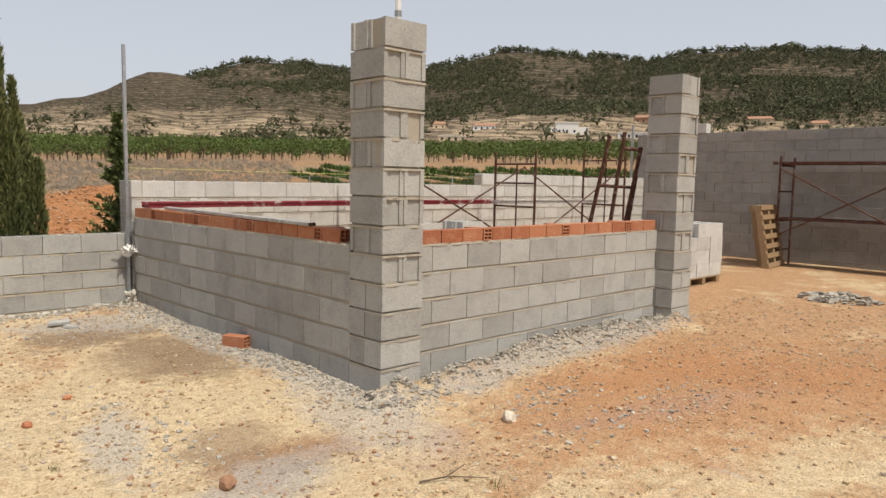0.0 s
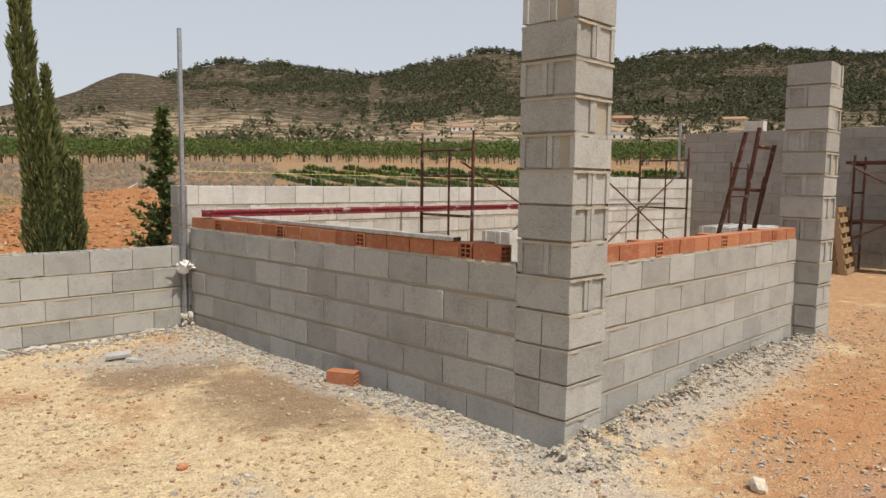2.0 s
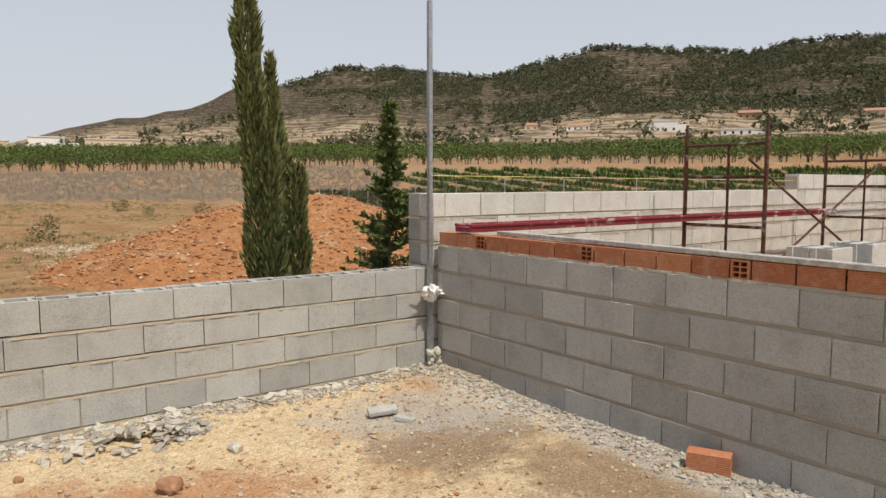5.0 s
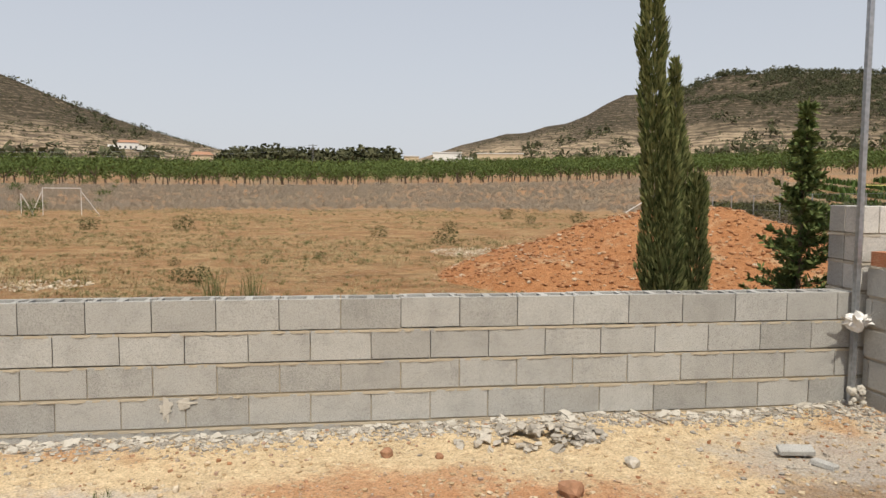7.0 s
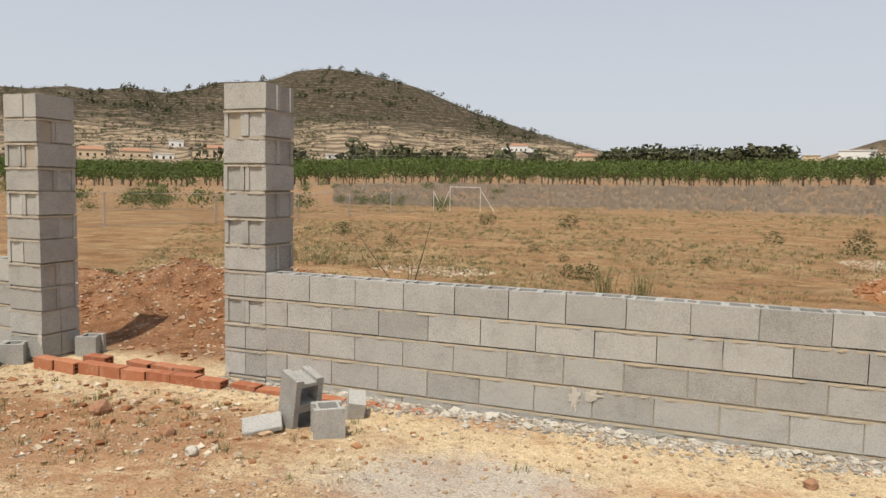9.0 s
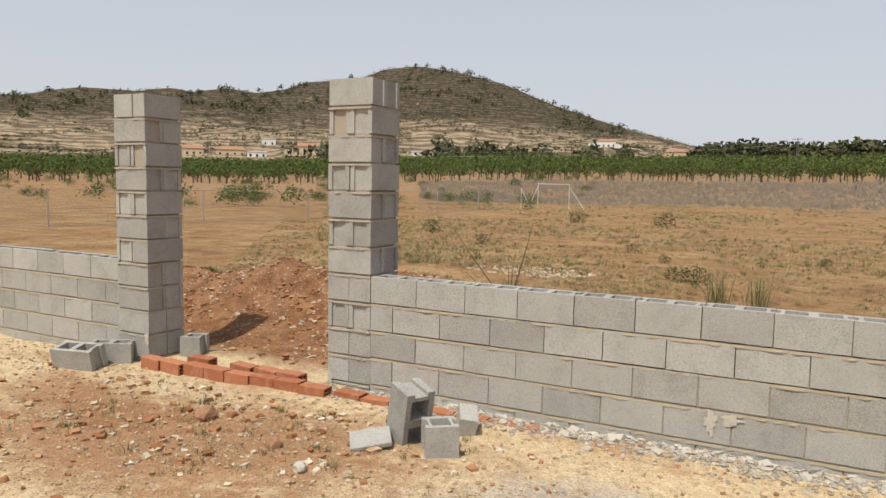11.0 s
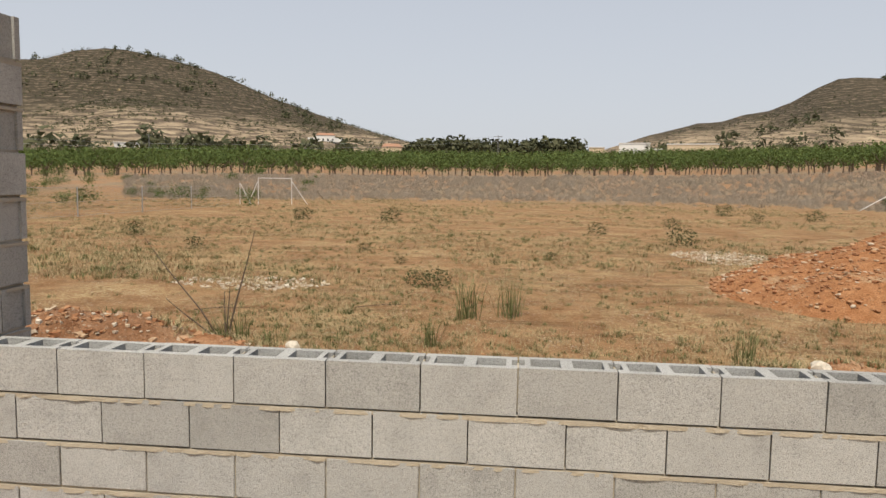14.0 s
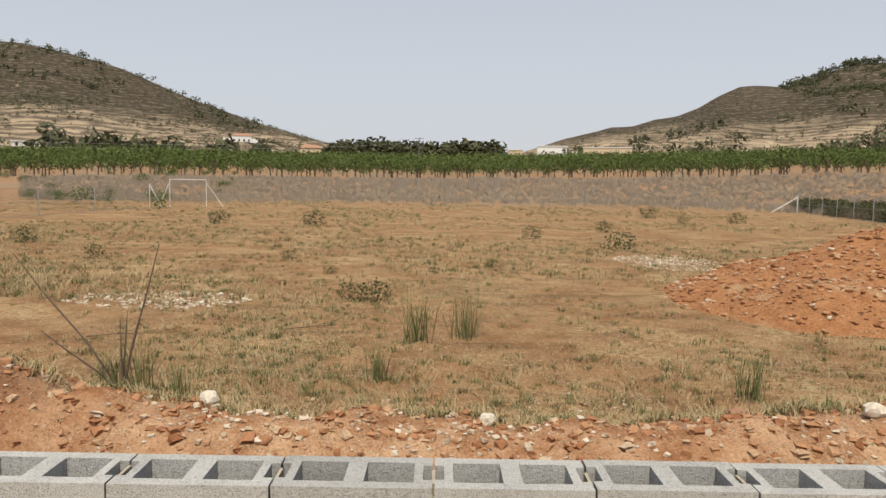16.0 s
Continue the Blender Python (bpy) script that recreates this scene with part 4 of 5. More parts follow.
g0 = -0.075
loose_block(pose(-6.36, -0.92, g0 - 0.05, 4, -78, -32), "hollow concrete block standing on end on the ground")
loose_block(pose(-6.12, -1.04, g0, 0, 0, 38), "half concrete block with open top on the ground", HOLLOW_HALF[BLOCK])
single("broken_slab", box(bmesh.new(), 0, 0, 0, 0.25, 0.19, 0.035, 0.006), BLOCK, "broken slab of concrete block lying tilted", "rubble", m=pose(-6.56, -1.16, g0 + 0.0, 12, -8, 35))
loose_block(pose(-6.19, -0.53, g0 - 0.08, 14, 8, 30), "small broken piece of concrete block by the bricks", solid_block(0.12, BLOCK))
loose_block(pose(-9.98, -0.72, -0.15, 12, 0, 14), "tilted concrete block on the ground by the gate pillar")
loose_block(pose(-9.86, -0.50, -0.14, 0, 0, 30), "concrete block lying by the gate pillar foot")
loose_block(pose(-9.36, 0.10, -0.13, 0, 0, 20), "half concrete block standing in the gateway beside the pillar", HOLLOW_HALF[BLOCK])



def splash(name, x, y, z, w, h, label, seed, axis=0):
    """A thin ragged skin of spilled mortar on a wall face."""
    r = random.Random(seed)
    bm = bmesh.new()
    c = bm.verts.new((0, -0.006, 0))
    ring = []
    for i in range(22):
        a = 6.283 * i / 22
        q = r.uniform(0.45, 1.0)
        ring.append(bm.verts.new((w * q * math.cos(a), -0.0025, h * q * math.sin(a))))
    for i in range(22):
        bm.faces.new((c, ring[i], ring[(i + 1) % 22]))
    return single(name, bm, PALE_MORTAR, label, "mortar", m=pose(x, y, z, 0, 0, axis))


splash("mortar_splash", -4.72, -0.004, 0.10, 0.05, 0.10, "white mortar splashed on the block wall", 1)
splash("mortar_splash", -4.60, -0.004, 0.13, 0.08, 0.045, "white mortar splashed on the block wall", 2)
splash("mortar_splash", -9.45, -0.186, 0.10, 0.035, 0.09, "white mortar splashed on the gate pillar", 3)
splash("mortar_splash", -7.57, -0.005, -0.02, 0.04, 0.06, "white mortar splashed on the gate pillar", 4)

# ---- yard: loose brick, slabs, rubble heaps, stones ----
lb = single("clay_brick", brick_mesh(0).copy(), None, "loose red hollow brick lying at the wall foot", "brick", m=pose(-0.02, -2.66, ground_z(0, -2.8) - 0.004, 0, 0, -64))
slab = single("broken_slab", box(bmesh.new(), 0, 0, 0, 0.20, 0.09, 0.035, 0.006), BLOCK, "broken flat piece of grey concrete block", "rubble", m=pose(-1.02, -0.92, ground_z(-0.9, -0.9) + 0.01, 8, -4, -20))
slab2 = single("broken_slab", box(bmesh.new(), 0, 0, 0, 0.14, 0.07, 0.035, 0.006), BLOCK, "broken flat piece of grey concrete block", "rubble", m=pose(-0.92, -1.05, ground_z(-0.9, -1.0) + 0.005, -6, 3, -60))


def heap(cx, cy, rx, ry, h, n, size, name, label, material, seed):
    r = random.Random(seed)
    out = []
    for _ in range(n):
        a, d = r.uniform(0, 6.28), math.sqrt(r.random())
        x, y = cx + rx * d * math.cos(a), cy + ry * d * math.sin(a)
        s = r.uniform(*size)
        out.append((r.randrange(3), x, y, ground_z(x, y) + h * max(0, 1 - d) * r.uniform(0.3, 1) + s * 0.25, r.uniform(0, 6.28), r.uniform(-0.9, 0.9), (s, s * r.uniform(0.5, 0.9), s * r.uniform(0.3, 0.7))))
    return tagged(new(name, gather(name, CHIPS, out, material)), label, "rubble", kind="stuff")


heap(-2.40, -0.42, 0.5, 0.22, 0.09, 110, (0.015, 0.055), "rubble_heap", "small heap of broken block pieces by the wall", GREY_STONE, 1)
heap(7.2, -5.65, 0.45, 0.5, 0.10, 160, (0.02, 0.06), "rubble_heap", "small heap of grey broken stone on red earth", GREY_STONE, 2)
for i, (x, y, s, lab, mat_) in enumerate(((-2.42, -1.30, 0.075, "brown fieldstone lying on the sandy yard", BROWN_STONE), (-3.33, -0.56, 0.045, "small brown stone near the wall foot", BROWN_STONE), (-3.02, -0.62, 0.03, "small brown stone near the wall foot", BROWN_STONE),
                             (-1.44, -5.52, 0.055, "reddish stone on the sandy yard", BROWN_STONE), (0.44, -5.78, 0.06, "pale flat stone on the sandy yard", WHITE_STONE), (-7.0, -1.32, 0.06, "brown stone among weeds in the yard", BROWN_STONE),
                             (-7.78, -1.10, 0.085, "flat brown stone near the gateway", BROWN_STONE), (-1.95, -0.95, 0.05, "grey stone on the yard", GREY_STONE), (-6.62, -1.55, 0.05, "pale grey stone near fallen blocks", GREY_STONE), (-3.42, -1.3, 0.07, "rounded brown stone half sunk in earth", BROWN_STONE),
                             (-1.6, -3.5, 0.032, "broken red brick piece on the yard", BRICK), (-1.95, -3.9, 0.035, "broken red brick piece on the yard", BRICK), (-2.3, -3.6, 0.026, "broken red brick piece on the yard", BRICK))):
    one_stone("stone" if "brick" not in lab else "brick_piece", x, y, s, lab, mat_, "stone" if "brick" not in lab else "brick", seed=i)
wallstones = ((-5.85, 0.42, 0.05), (-6.55, 2.5, 0.075), (-5.85, 2.55, 0.05), (-4.9, 2.4, 0.06), (-3.4, 2.5, 0.07), (-2.7, 2.3, 0.07), (-3.1, 2.9, 0.06), (-8.0, 2.9, 0.06))
for i, (x, y, s) in enumerate(wallstones[1:]):
    one_stone("stone", x, y, s, "pale limestone lump on the spoil bank" if i % 2 == 0 else "rusty brown lump on the spoil bank", WHITE_STONE if i % 2 == 0 else BROWN_STONE, seed=50 + i)


def yard_spot():
    x, y = srng.uniform(-11.5, 6.5), srng.uniform(-8.6, -0.05)
    if x > 0.1 and y > -4.72:
        return x, y, 0
    near = 1.0 if y > -3.5 or x > -2.5 else 0.45
    return x, y, near * (0.25 + 0.75 * max(0, noise.noise((x * 0.9, y * 0.9, 9)) + 0.35))


tagged(new("pebbles", gather("pebbles", PEB, strew(34000, yard_spot, (0.004, 0.024), PEB, 0.25, 3.2), PEBBLE)), "countless small sandy pebbles over the yard", "pebbles", kind="stuff")


def gate_spot():
    x, y = srng.gauss(-7.9, 1.2), -0.5 - abs(srng.gauss(0, 1.0))
    return x, y, 1.0 if y > -3 else 0


tagged(new("gate_stones", gather("gate_stones", CHIPS, strew(520, gate_spot, (0.006, 0.042), CHIPS, 0.25, 3.6), CLOD)), "brown stones and clods on the earth before the gateway", "stones", kind="stuff")
tagged(new("gate_limestones", gather("gate_limestones", CHIPS, strew(420, gate_spot, (0.006, 0.034), CHIPS, 0.25, 3.2), WHITE_STONE)), "pale limestone pieces on the earth before the gateway", "stones", kind="stuff")


def foot_spot():
    k = srng.random()
    if k < 0.42:
        x, y = srng.uniform(-7.6, 0.1), -abs(srng.gauss(0, 0.14)) - 0.02
    elif k < 0.64:
        x, y = 0.17 - abs(srng.gauss(0, 0.17)), srng.uniform(-4.8, -0.1)
    elif k < 0.96:
        x, y = srng.uniform(-0.1, 4.4), -4.72 - abs(srng.gauss(0, 0.16))
        if x < 0.6:
            y -= 0.08
    else:
        a = srng.choice(((-0.9, -1.3, 0.55, 0.5), (0.9, -5.65, 0.4, 0.2), (1.2, -6.3, 0.9, 0.25), (-1.4, -4.7, 0.3, 0.9)))
        x, y = srng.gauss(a[0], a[2] * 0.6), srng.gauss(a[1], a[3] * 0.6)
        if x > 0.15 and y > -4.8:
            return x, y, 0
    return x, y, 1


tagged(new("mortar_crumbs", gather("mortar_crumbs", CHIPS, strew(15000, foot_spot, (0.004, 0.024), CHIPS, 0.35, 2.6), GREY_STONE)), "grey mortar crumbs and gravel at the wall feet", "rubble", kind="stuff")
tagged(new("pale_foot_mortar", gather("pale_foot_mortar", CHIPS, strew(260, lambda: (srng.uniform(-6.5, 0.1), -abs(srng.gauss(0.03, 0.09)), 1), (0.015, 0.06), CHIPS, 0.55, 1.8), PALE_MORTAR)), "pale lumps of spilled mortar along the wall foot", "rubble", kind="stuff")


def bank_spot():
    x, y = srng.uniform(-13, 1.0), srng.gauss(1.9, 0.75)
    return x, y, 1.0 if 0.25 < y < 4 else 0


def bank_white():
    x, y, w = bank_spot()
    return x, y, w * max(0.04, min(1, 0.25 + 1.5 * noise.noise((x * 0.9, y * 0.5, 21))))


tagged(new("spoil_clods", gather("spoil_clods", CHIPS, strew(15000, bank_spot, (0.004, 0.042), CHIPS, 0.35, 4.6), CLOD)), "red and pale clods on the spoil bank behind the wall", "earth clods", kind="stuff")
tagged(new("limestone_chips", gather("limestone_chips", PEB, strew(7500, bank_white, (0.004, 0.036), PEB, 0.3, 3.6), WHITE_STONE)), "pale limestone chips on the spoil bank", "stones", kind="stuff")

# ---- red earth mound ----
MC = (3.4, 9.0)


def mound_h(x, y):
    u, v = (x - MC[0]) / 5.2, (y - MC[1]) / 3.5
    d = math.hypot(u, v) * (1 + 0.16 * noise.noise((u * 2, v * 2, 4)))
    h = 1.62 * max(0, 1 - d) ** 0.92
    h -= 0.18 * math.exp(-((x - 3.1) / 0.8) ** 2) * max(0, 1 - d)
    h += (0.14 * noise.noise((x * 0.9, y * 0.9, 6)) + 0.06 * noise.noise((x * 3, y * 3, 1))) * min(1, h * 3)
    return ground_z(x, y) + h - 0.03


n = 120
verts = [(MC[0] + 5.6 * (2 * i / n - 1), MC[1] + 3.9 * (2 * j / n - 1)) for j in range(n + 1) for i in range(n + 1)]
verts = [(x, y, mound_h(x, y)) for x, y in verts]
faces = [(j * (n + 1) + i, j * (n + 1) + i + 1, (j + 1) * (n + 1) + i + 1, (j + 1) * (n + 1) + i) for j in range(n) for i in range(n)]
mound = single("earth_mound", mesh_of("earth_mound", verts, faces, MOUND), None, "large heap of loose orange-red excavated earth and stones", "mound")
mound.data.polygons.foreach_set("use_smooth", [True] * len(faces))


def mound_spot():
    a, d = srng.uniform(0, 6.28), math.sqrt(srng.random()) * 1.02
    x, y = MC[0] + 5.2 * d * math.cos(a), MC[1] + 3.5 * d * math.sin(a)
    return x, y, 0.4 + 0.6 * d


tagged(new("mound_clods", gather("mound_clods", STONES, strew(15000, mound_spot, (0.008, 0.06), STONES, 0.3, 4.6, mound_h), CLOD)), "orange clods and stones over the earth heap", "earth clods", kind="stuff")

# ---- plants near the walls ----
prng = random.Random(23)


def blades(points, material, name, width=0.35):
    """Leaf sprays: each a bent pair of triangles from a root along a direction."""
    vs, fs = [], []
    for (x, y, z), d, n, w in points:
        side = d.cross(Vector((prng.uniform(-1, 1), prng.uniform(-1, 1), prng.uniform(-1, 1)))).normalized() * w
        p = Vector((x, y, z))
        mid, tip = p + d * n * 0.5, p + d * n + Vector((0, 0, -0.06 * n))
        s = len(vs)
        vs += [tuple(p), tuple(mid + side), tuple(mid - side), tuple(tip)]
        fs += [(s, s + 1, s + 2), (s + 2, s + 1, s + 3)]
    return mesh_of(name, vs, fs, material)


def stem(bm, pts, r0, r1, seg=6):
    for i, (a, b) in enumerate(zip(pts, pts[1:])):
        u, v = i / (len(pts) - 1), (i + 1) / (len(pts) - 1)
        a, b = Vector(a), Vector(b)
        m = Matrix.Translation((a + b) / 2) @ (b - a).to_track_quat("Z", "Y").to_matrix().to_4x4()
        bmesh.ops.create_cone(bm, cap_ends=True, segments=seg, radius1=r0 + (r1 - r0) * u, radius2=r0 + (r1 - r0) * v, depth=(b - a).length * 1.03, matrix=m)
    return bm


def cypress(x, y, label):
    z0 = ground_z(x, y) - 0.05
    t = base("cypress_tree", pose(x, y, z0), label, "tree")
    part("trunk", stem(bmesh.new(), [(0, 0, 0), (-0.06, 0, 1.6), (-0.15, 0.02, 3.2), (-0.17, 0, 4.4)], 0.06, 0.012), BARK, t)
    spires = ((-0.20, 0.0, 4.7, 0.125, 1.0), (-0.01, -0.03, 2.72, 0.07, 0.2), (0.03, 0.06, 2.3, 0.16, 0.45), (0.16, -0.06, 1.75, 0.13, 0.35), (-0.10, -0.08, 2.1, 0.14, 0.35))
    pts = []
    for sx, sy, top, rad, share in spires:
        for _ in range(int(11500 * share)):
            u = prng.random() ** 0.85
            h = 0.12 + u * (top - 0.12)
            f = h / top
            r = rad * (0.75 + 0.35 * min(1, f * 5)) * (1 - f) ** 0.42
            lump = 1 + 0.30 * noise.noise((sx * 9 + h * 3.2, h * 1.1, 2)) + 0.22 * noise.noise((h * 7, sx * 5, 3))
            a = prng.uniform(0, 6.28)
            lump *= 1 + 0.25 * noise.noise((math.cos(a) * 1.6, math.sin(a) * 1.6, h * 2.5))
            d = r * lump * math.sqrt(0.15 + 0.95 * prng.random() ** 0.8)
            px = sx * (min(1, 0.5 + f) if top < 4 else min(1.0, 0.5 + h / 5)) + d * math.cos(a) + (0.05 * math.sin(h * 1.3) * f)
            py = sy + d * math.sin(a)
            v = Vector((0.45 * math.cos(a), 0.45 * math.sin(a), 1 + prng.uniform(-0.3, 0.3))).normalized()
            pts.append(((px, py, h), v, prng.uniform(0.05, 0.115), prng.uniform(0.006, 0.013)))
    part("crown", blades(pts, CYPRESS, "crown"), None, t)
    cones = [(prng.randrange(3), *(Vector((0.16 * math.cos(a), 0.16 * math.sin(a), prng.uniform(0.5, 1.6))))[:], a, 0, (0.013, 0.013, 0.013)) for a in [prng.uniform(0, 6.28) for _ in range(70)]]
    part("cones", gather("cones", CHIPS, cones, WEED), None, t, "small pale green seed cones")["kind"] = "stuff"
    return t


cypress(-0.77, 1.12, "tall narrow dark green cypress behind the low wall")


def conifer(x, y, top, label):
    z0 = ground_z(x, y) - 0.03
    t = base("conifer_sapling", pose(x, y, z0), label, "tree")
    part("trunk", stem(bmesh.new(), [(0, 0, 0), (0.02, 0, 0.8), (0.03, 0.0, top * 0.75), (0.06, 0.01, top)], 0.03, 0.004), BARK, t)
    pts, bm = [], bmesh.new()
    h = 0.35
    while h < top - 0.05:
        f = h / top
        n = 0.50 * (1 - f) ** 1.15 + 0.02
        for k in range(4):
            a = prng.uniform(0, 6.28)
            ln = n * prng.uniform(0.6, 1.15)
            tip = Vector((ln * math.cos(a), ln * math.sin(a), ln * prng.uniform(0.25, 0.75)))
            root = Vector((0.03 * f, 0, h))
            stem(bm, [root, root + tip * 0.6 - Vector((0, 0, 0.02)), root + tip], 0.006, 0.002, 4)
            for q in range(int(34 + 130 * ln)):
                s = prng.random() ** 0.8
                p = root + tip * s
                v = (tip.normalized() * 0.8 + Vector((prng.uniform(-1, 1), prng.uniform(-1, 1), prng.uniform(-0.6, 1)))).normalized()
                pts.append((tuple(p), v, prng.uniform(0.05, 0.12) * (1.2 - 0.5 * s), prng.uniform(0.009, 0.017)))
        h += 0.055 + 0.03 * f
    part("branch", bm, BARK, t)
    part("crown", blades(pts, CONIFER, "crown"), None, t)
    return t


conifer(0.38, 1.05, 2.42, "young bushy green conifer behind the wall corner")


def tuft_mesh(count, height, spread, material, name, lean=0.5, width=0.004):
    """Templates of grass or weed, for gathering."""
    vs, fs = [], []
    for _ in range(count):
        a, r = prng.uniform(0, 6.28), prng.random() * spread
        b = prng.uniform(0, 6.28)
        h = height * prng.uniform(0.45, 1.0)
        p = Vector((r * math.cos(a), r * math.sin(a), -0.01))
        o = Vector((math.cos(b), math.sin(b), 0)) * h * lean * prng.random()
        w = Vector((-math.sin(b), math.cos(b), 0)) * width
        s = len(vs)
        q = p + o * 0.42 + Vector((0, 0, h * 0.6))
        vs += [p - w, p + w, q + w * 0.7, q - w * 0.7, p + o + Vector((0, 0, h))]
        fs += [(s, s + 1, s + 2, s + 3), (s + 3, s + 2, s + 4)]
    return np.array([v[:] for v in vs]), fs


def plant_out(name, templates, count, spot, size, material, label, category="grass", height=ground_z):
    out = []
    while len(out) < count:
        x, y, w = spot()
        if prng.random() > w:
            continue
        s = prng.uniform(*size)
        out.append((prng.randrange(len(templates)), x, y, height(x, y), prng.uniform(0, 6.28), prng.uniform(-0.1, 0.1), (s, s, s)))
    return tagged(new(name, gather(name, templates, out, material)), label, category, kind="stuff")


straw_t = [tuft_mesh(16, 0.085, 0.14, STRAW, "s", 2.2, 0.0035) for _ in range(5)]
green_t = [tuft_mesh(22, 0.11, 0.10, WEED, "g", 1.1, 0.0042) for _ in range(4)]
tall_t = [tuft_mesh(60, 0.55, 0.17, WEED, "t", 0.7, 0.0045) for _ in range(3)]
grey_t = [tuft_mesh(46, 0.9, 0.6, GREYWEED, "w", 0.9, 0.012) for _ in range(4)]


def bush_template(seed, n=420):
    r = random.Random(seed)
    vs, fs = [], []
    for _ in range(n):
        a, d = r.uniform(0, 6.28), r.random() ** 0.6 * 0.28
        p = Vector((d * math.cos(a), d * math.sin(a), r.random() * 0.38 * (1 - d)))
        s = len(vs)
        vs += [p + Vector((r.uniform(-1, 1), r.uniform(-1, 1), r.uniform(-0.6, 1))) * 0.03 for _ in range(3)]
        fs.append((s, s + 1, s + 2))
    return np.array([v[:] for v in vs]), fs


bush_t = [bush_template(i) for i in range(3)]


def field_near():
    y = 2.4 + 20 * prng.random() ** 1.7
    x = -5 + prng.uniform(-1, 1) * (5 + 0.75 * y)
    return x, y, max(0.05, 0.45 + 1.1 * noise.noise((x * 0.35, y * 0.35, 12)))


def field_mid():
    y = 8 + 55 * prng.random()
    x = -5 + prng.uniform(-1, 1) * (3 + 0.75 * y)
    if x > 16:
        return x, y, 0
    return x, y, max(0.0, 0.3 + 1.2 * noise.noise((x * 0.15, y * 0.15, 3)))


plant_out("dry_grass", straw_t, 9500, field_near, (0.4, 1.0), STRAW, "sparse flattened dry straw over the field")
plant_out("low_weeds", green_t, 4200, field_near, (0.3, 0.8), WEED, "small dull green weeds scattered in the field", "weeds")
plant_out("field_straw", straw_t, 6000, field_mid, (0.9, 2.0), STRAW, "dry straw tufts across the field")
plant_out("field_weeds", green_t, 2600, field_mid, (0.6, 1.5), WEED, "dull green weed tufts across the field", "weeds")


def grey_band():
    r = 62 + 53 * prng.random()
    a = radians(prng.uniform(-30, 34))
    x, y = -4 + r * math.sin(a), -4 + r * math.cos(a)
    return x, y, max(0.05, min(1, 0.25 + (r - 66) / 30 + 0.8 * noise.noise((x * 0.06, y * 0.06, 3)))) * (1 if r < 112 else 0.6)


plant_out("grey_weeds", grey_t, 8500, grey_band, (0.28, 0.8), GREYWEED, "band of tall grey dry weeds beyond the field", "weeds")


def fence_strip():
    y = prng.uniform(4, 62)
    x = 15.1 + 2.8 * prng.random() + max(0, (y - 22) * 0.27)
    return x, y, 1


plant_out("grey_bank_weeds", grey_t, 1500, fence_strip, (0.5, 1.0), GREYWEED, "grey dry brush along the wire fence", "weeds")


def fence_bush():
    x, y, w = fence_strip()
    return x, y, 1 if y > 14 else 0.3


plant_out("fence_brush", bush_t, 420, fence_bush, (1.6, 3.2), BUSH, "dark green brush growing behind the wire fence", "bushes")


def yard_weed():
    if prng.random() < 0.6:
        x, y = prng.gauss(-7.6, 1.0), prng.gauss(-1.3, 0.45)
        return x, y, 1 if y < -0.35 else 0
    x, y = prng.uniform(-9, 4), prng.uniform(-7.5, -0.5)
    return x, y, 0 if (x > 0 and y > -4.9) else 0.35


plant_out("yard_weeds", green_t, 80, yard_weed, (0.2, 0.6), WEED, "small straggling weeds in the stony yard", "weeds")
plant_out("yard_straw", straw_t, 160, yard_weed, (0.3, 0.6), STRAW, "wisps of dry straw on the yard")


def weed_plant(x, y, s, label, templates, material, name="weed"):
    return single(name, gather(name, templates, [(prng.randrange(len(templates)), 0, 0, 0, prng.uniform(0, 6), 0, (s, s, s))], material), None, label, "weed", m=pose(x, y, ground_z(x, y) - 0.01))


for x, y, s in ((-4.9, 6.0, 1.05), (-5.42, 5.8, 1.15), (-5.7, 4.3, 0.7), (-2.7, 3.9, 0.8), (-7.1, 3.5, 0.7)):
    weed_plant(x, y, s, "upright clump of slender grey-green weed stems", tall_t, WEED)
for x, y, s in ((-0.3, 17.8, 1.5), (-2.2, 21.7, 1.3), (6.7, 39.4, 1.9), (-6.1, 8.5, 0.9), (-6.45, 8.6, 0.8), (1.0, 25.5, 1.3), (-7.2, 11.5, 0.5), (-4.1, 13.2, 0.5), (-5.3, 11.8, 0.4), (9.5, 34, 1.8), (6.5, 33, 1.2), (-12.5, 13.5, 0.9), (-16, 17, 1.2), (-10.2, 27, 1.8), (-14.0, 27, 1.6), (-8.5, 14, 0.6), (-15.2, 10.5, 0.8)):
    weed_plant(x, y, s, "low dark green bushy weed in the dry field", bush_t, BUSH, "bush")

twig = base("twiggy_plant", pose(-7.6, 3.7, ground_z(-7.6, 3.7)), "leggy plant with long thin curved brown stems", "plant")
for dx, dy, h in ((-0.85, 0.1, 1.05), (0.28, 0.05, 1.15), (0.05, 0.0, 0.62), (-0.05, 0.1, 0.55), (-0.55, -0.1, 0.5), (0.15, 0.1, 0.75)):
    part("stem", stem(bmesh.new(), [(0, 0, 0), (dx * 0.30, dy * 0.3, h * 0.35), (dx * 0.72, dy * 0.7, h * 0.72), (dx, dy, h)], 0.011, 0.003, 5), BARK, twig)
part("leaf_clump", gather("leaf_clump", tall_t, [(0, 0.1, 0, 0, 0, 0, (0.9, 0.9, 0.9)), (1, -0.1, 0.05, 0, 1, 0, (0.7, 0.7, 0.7))], WEED), None, twig)
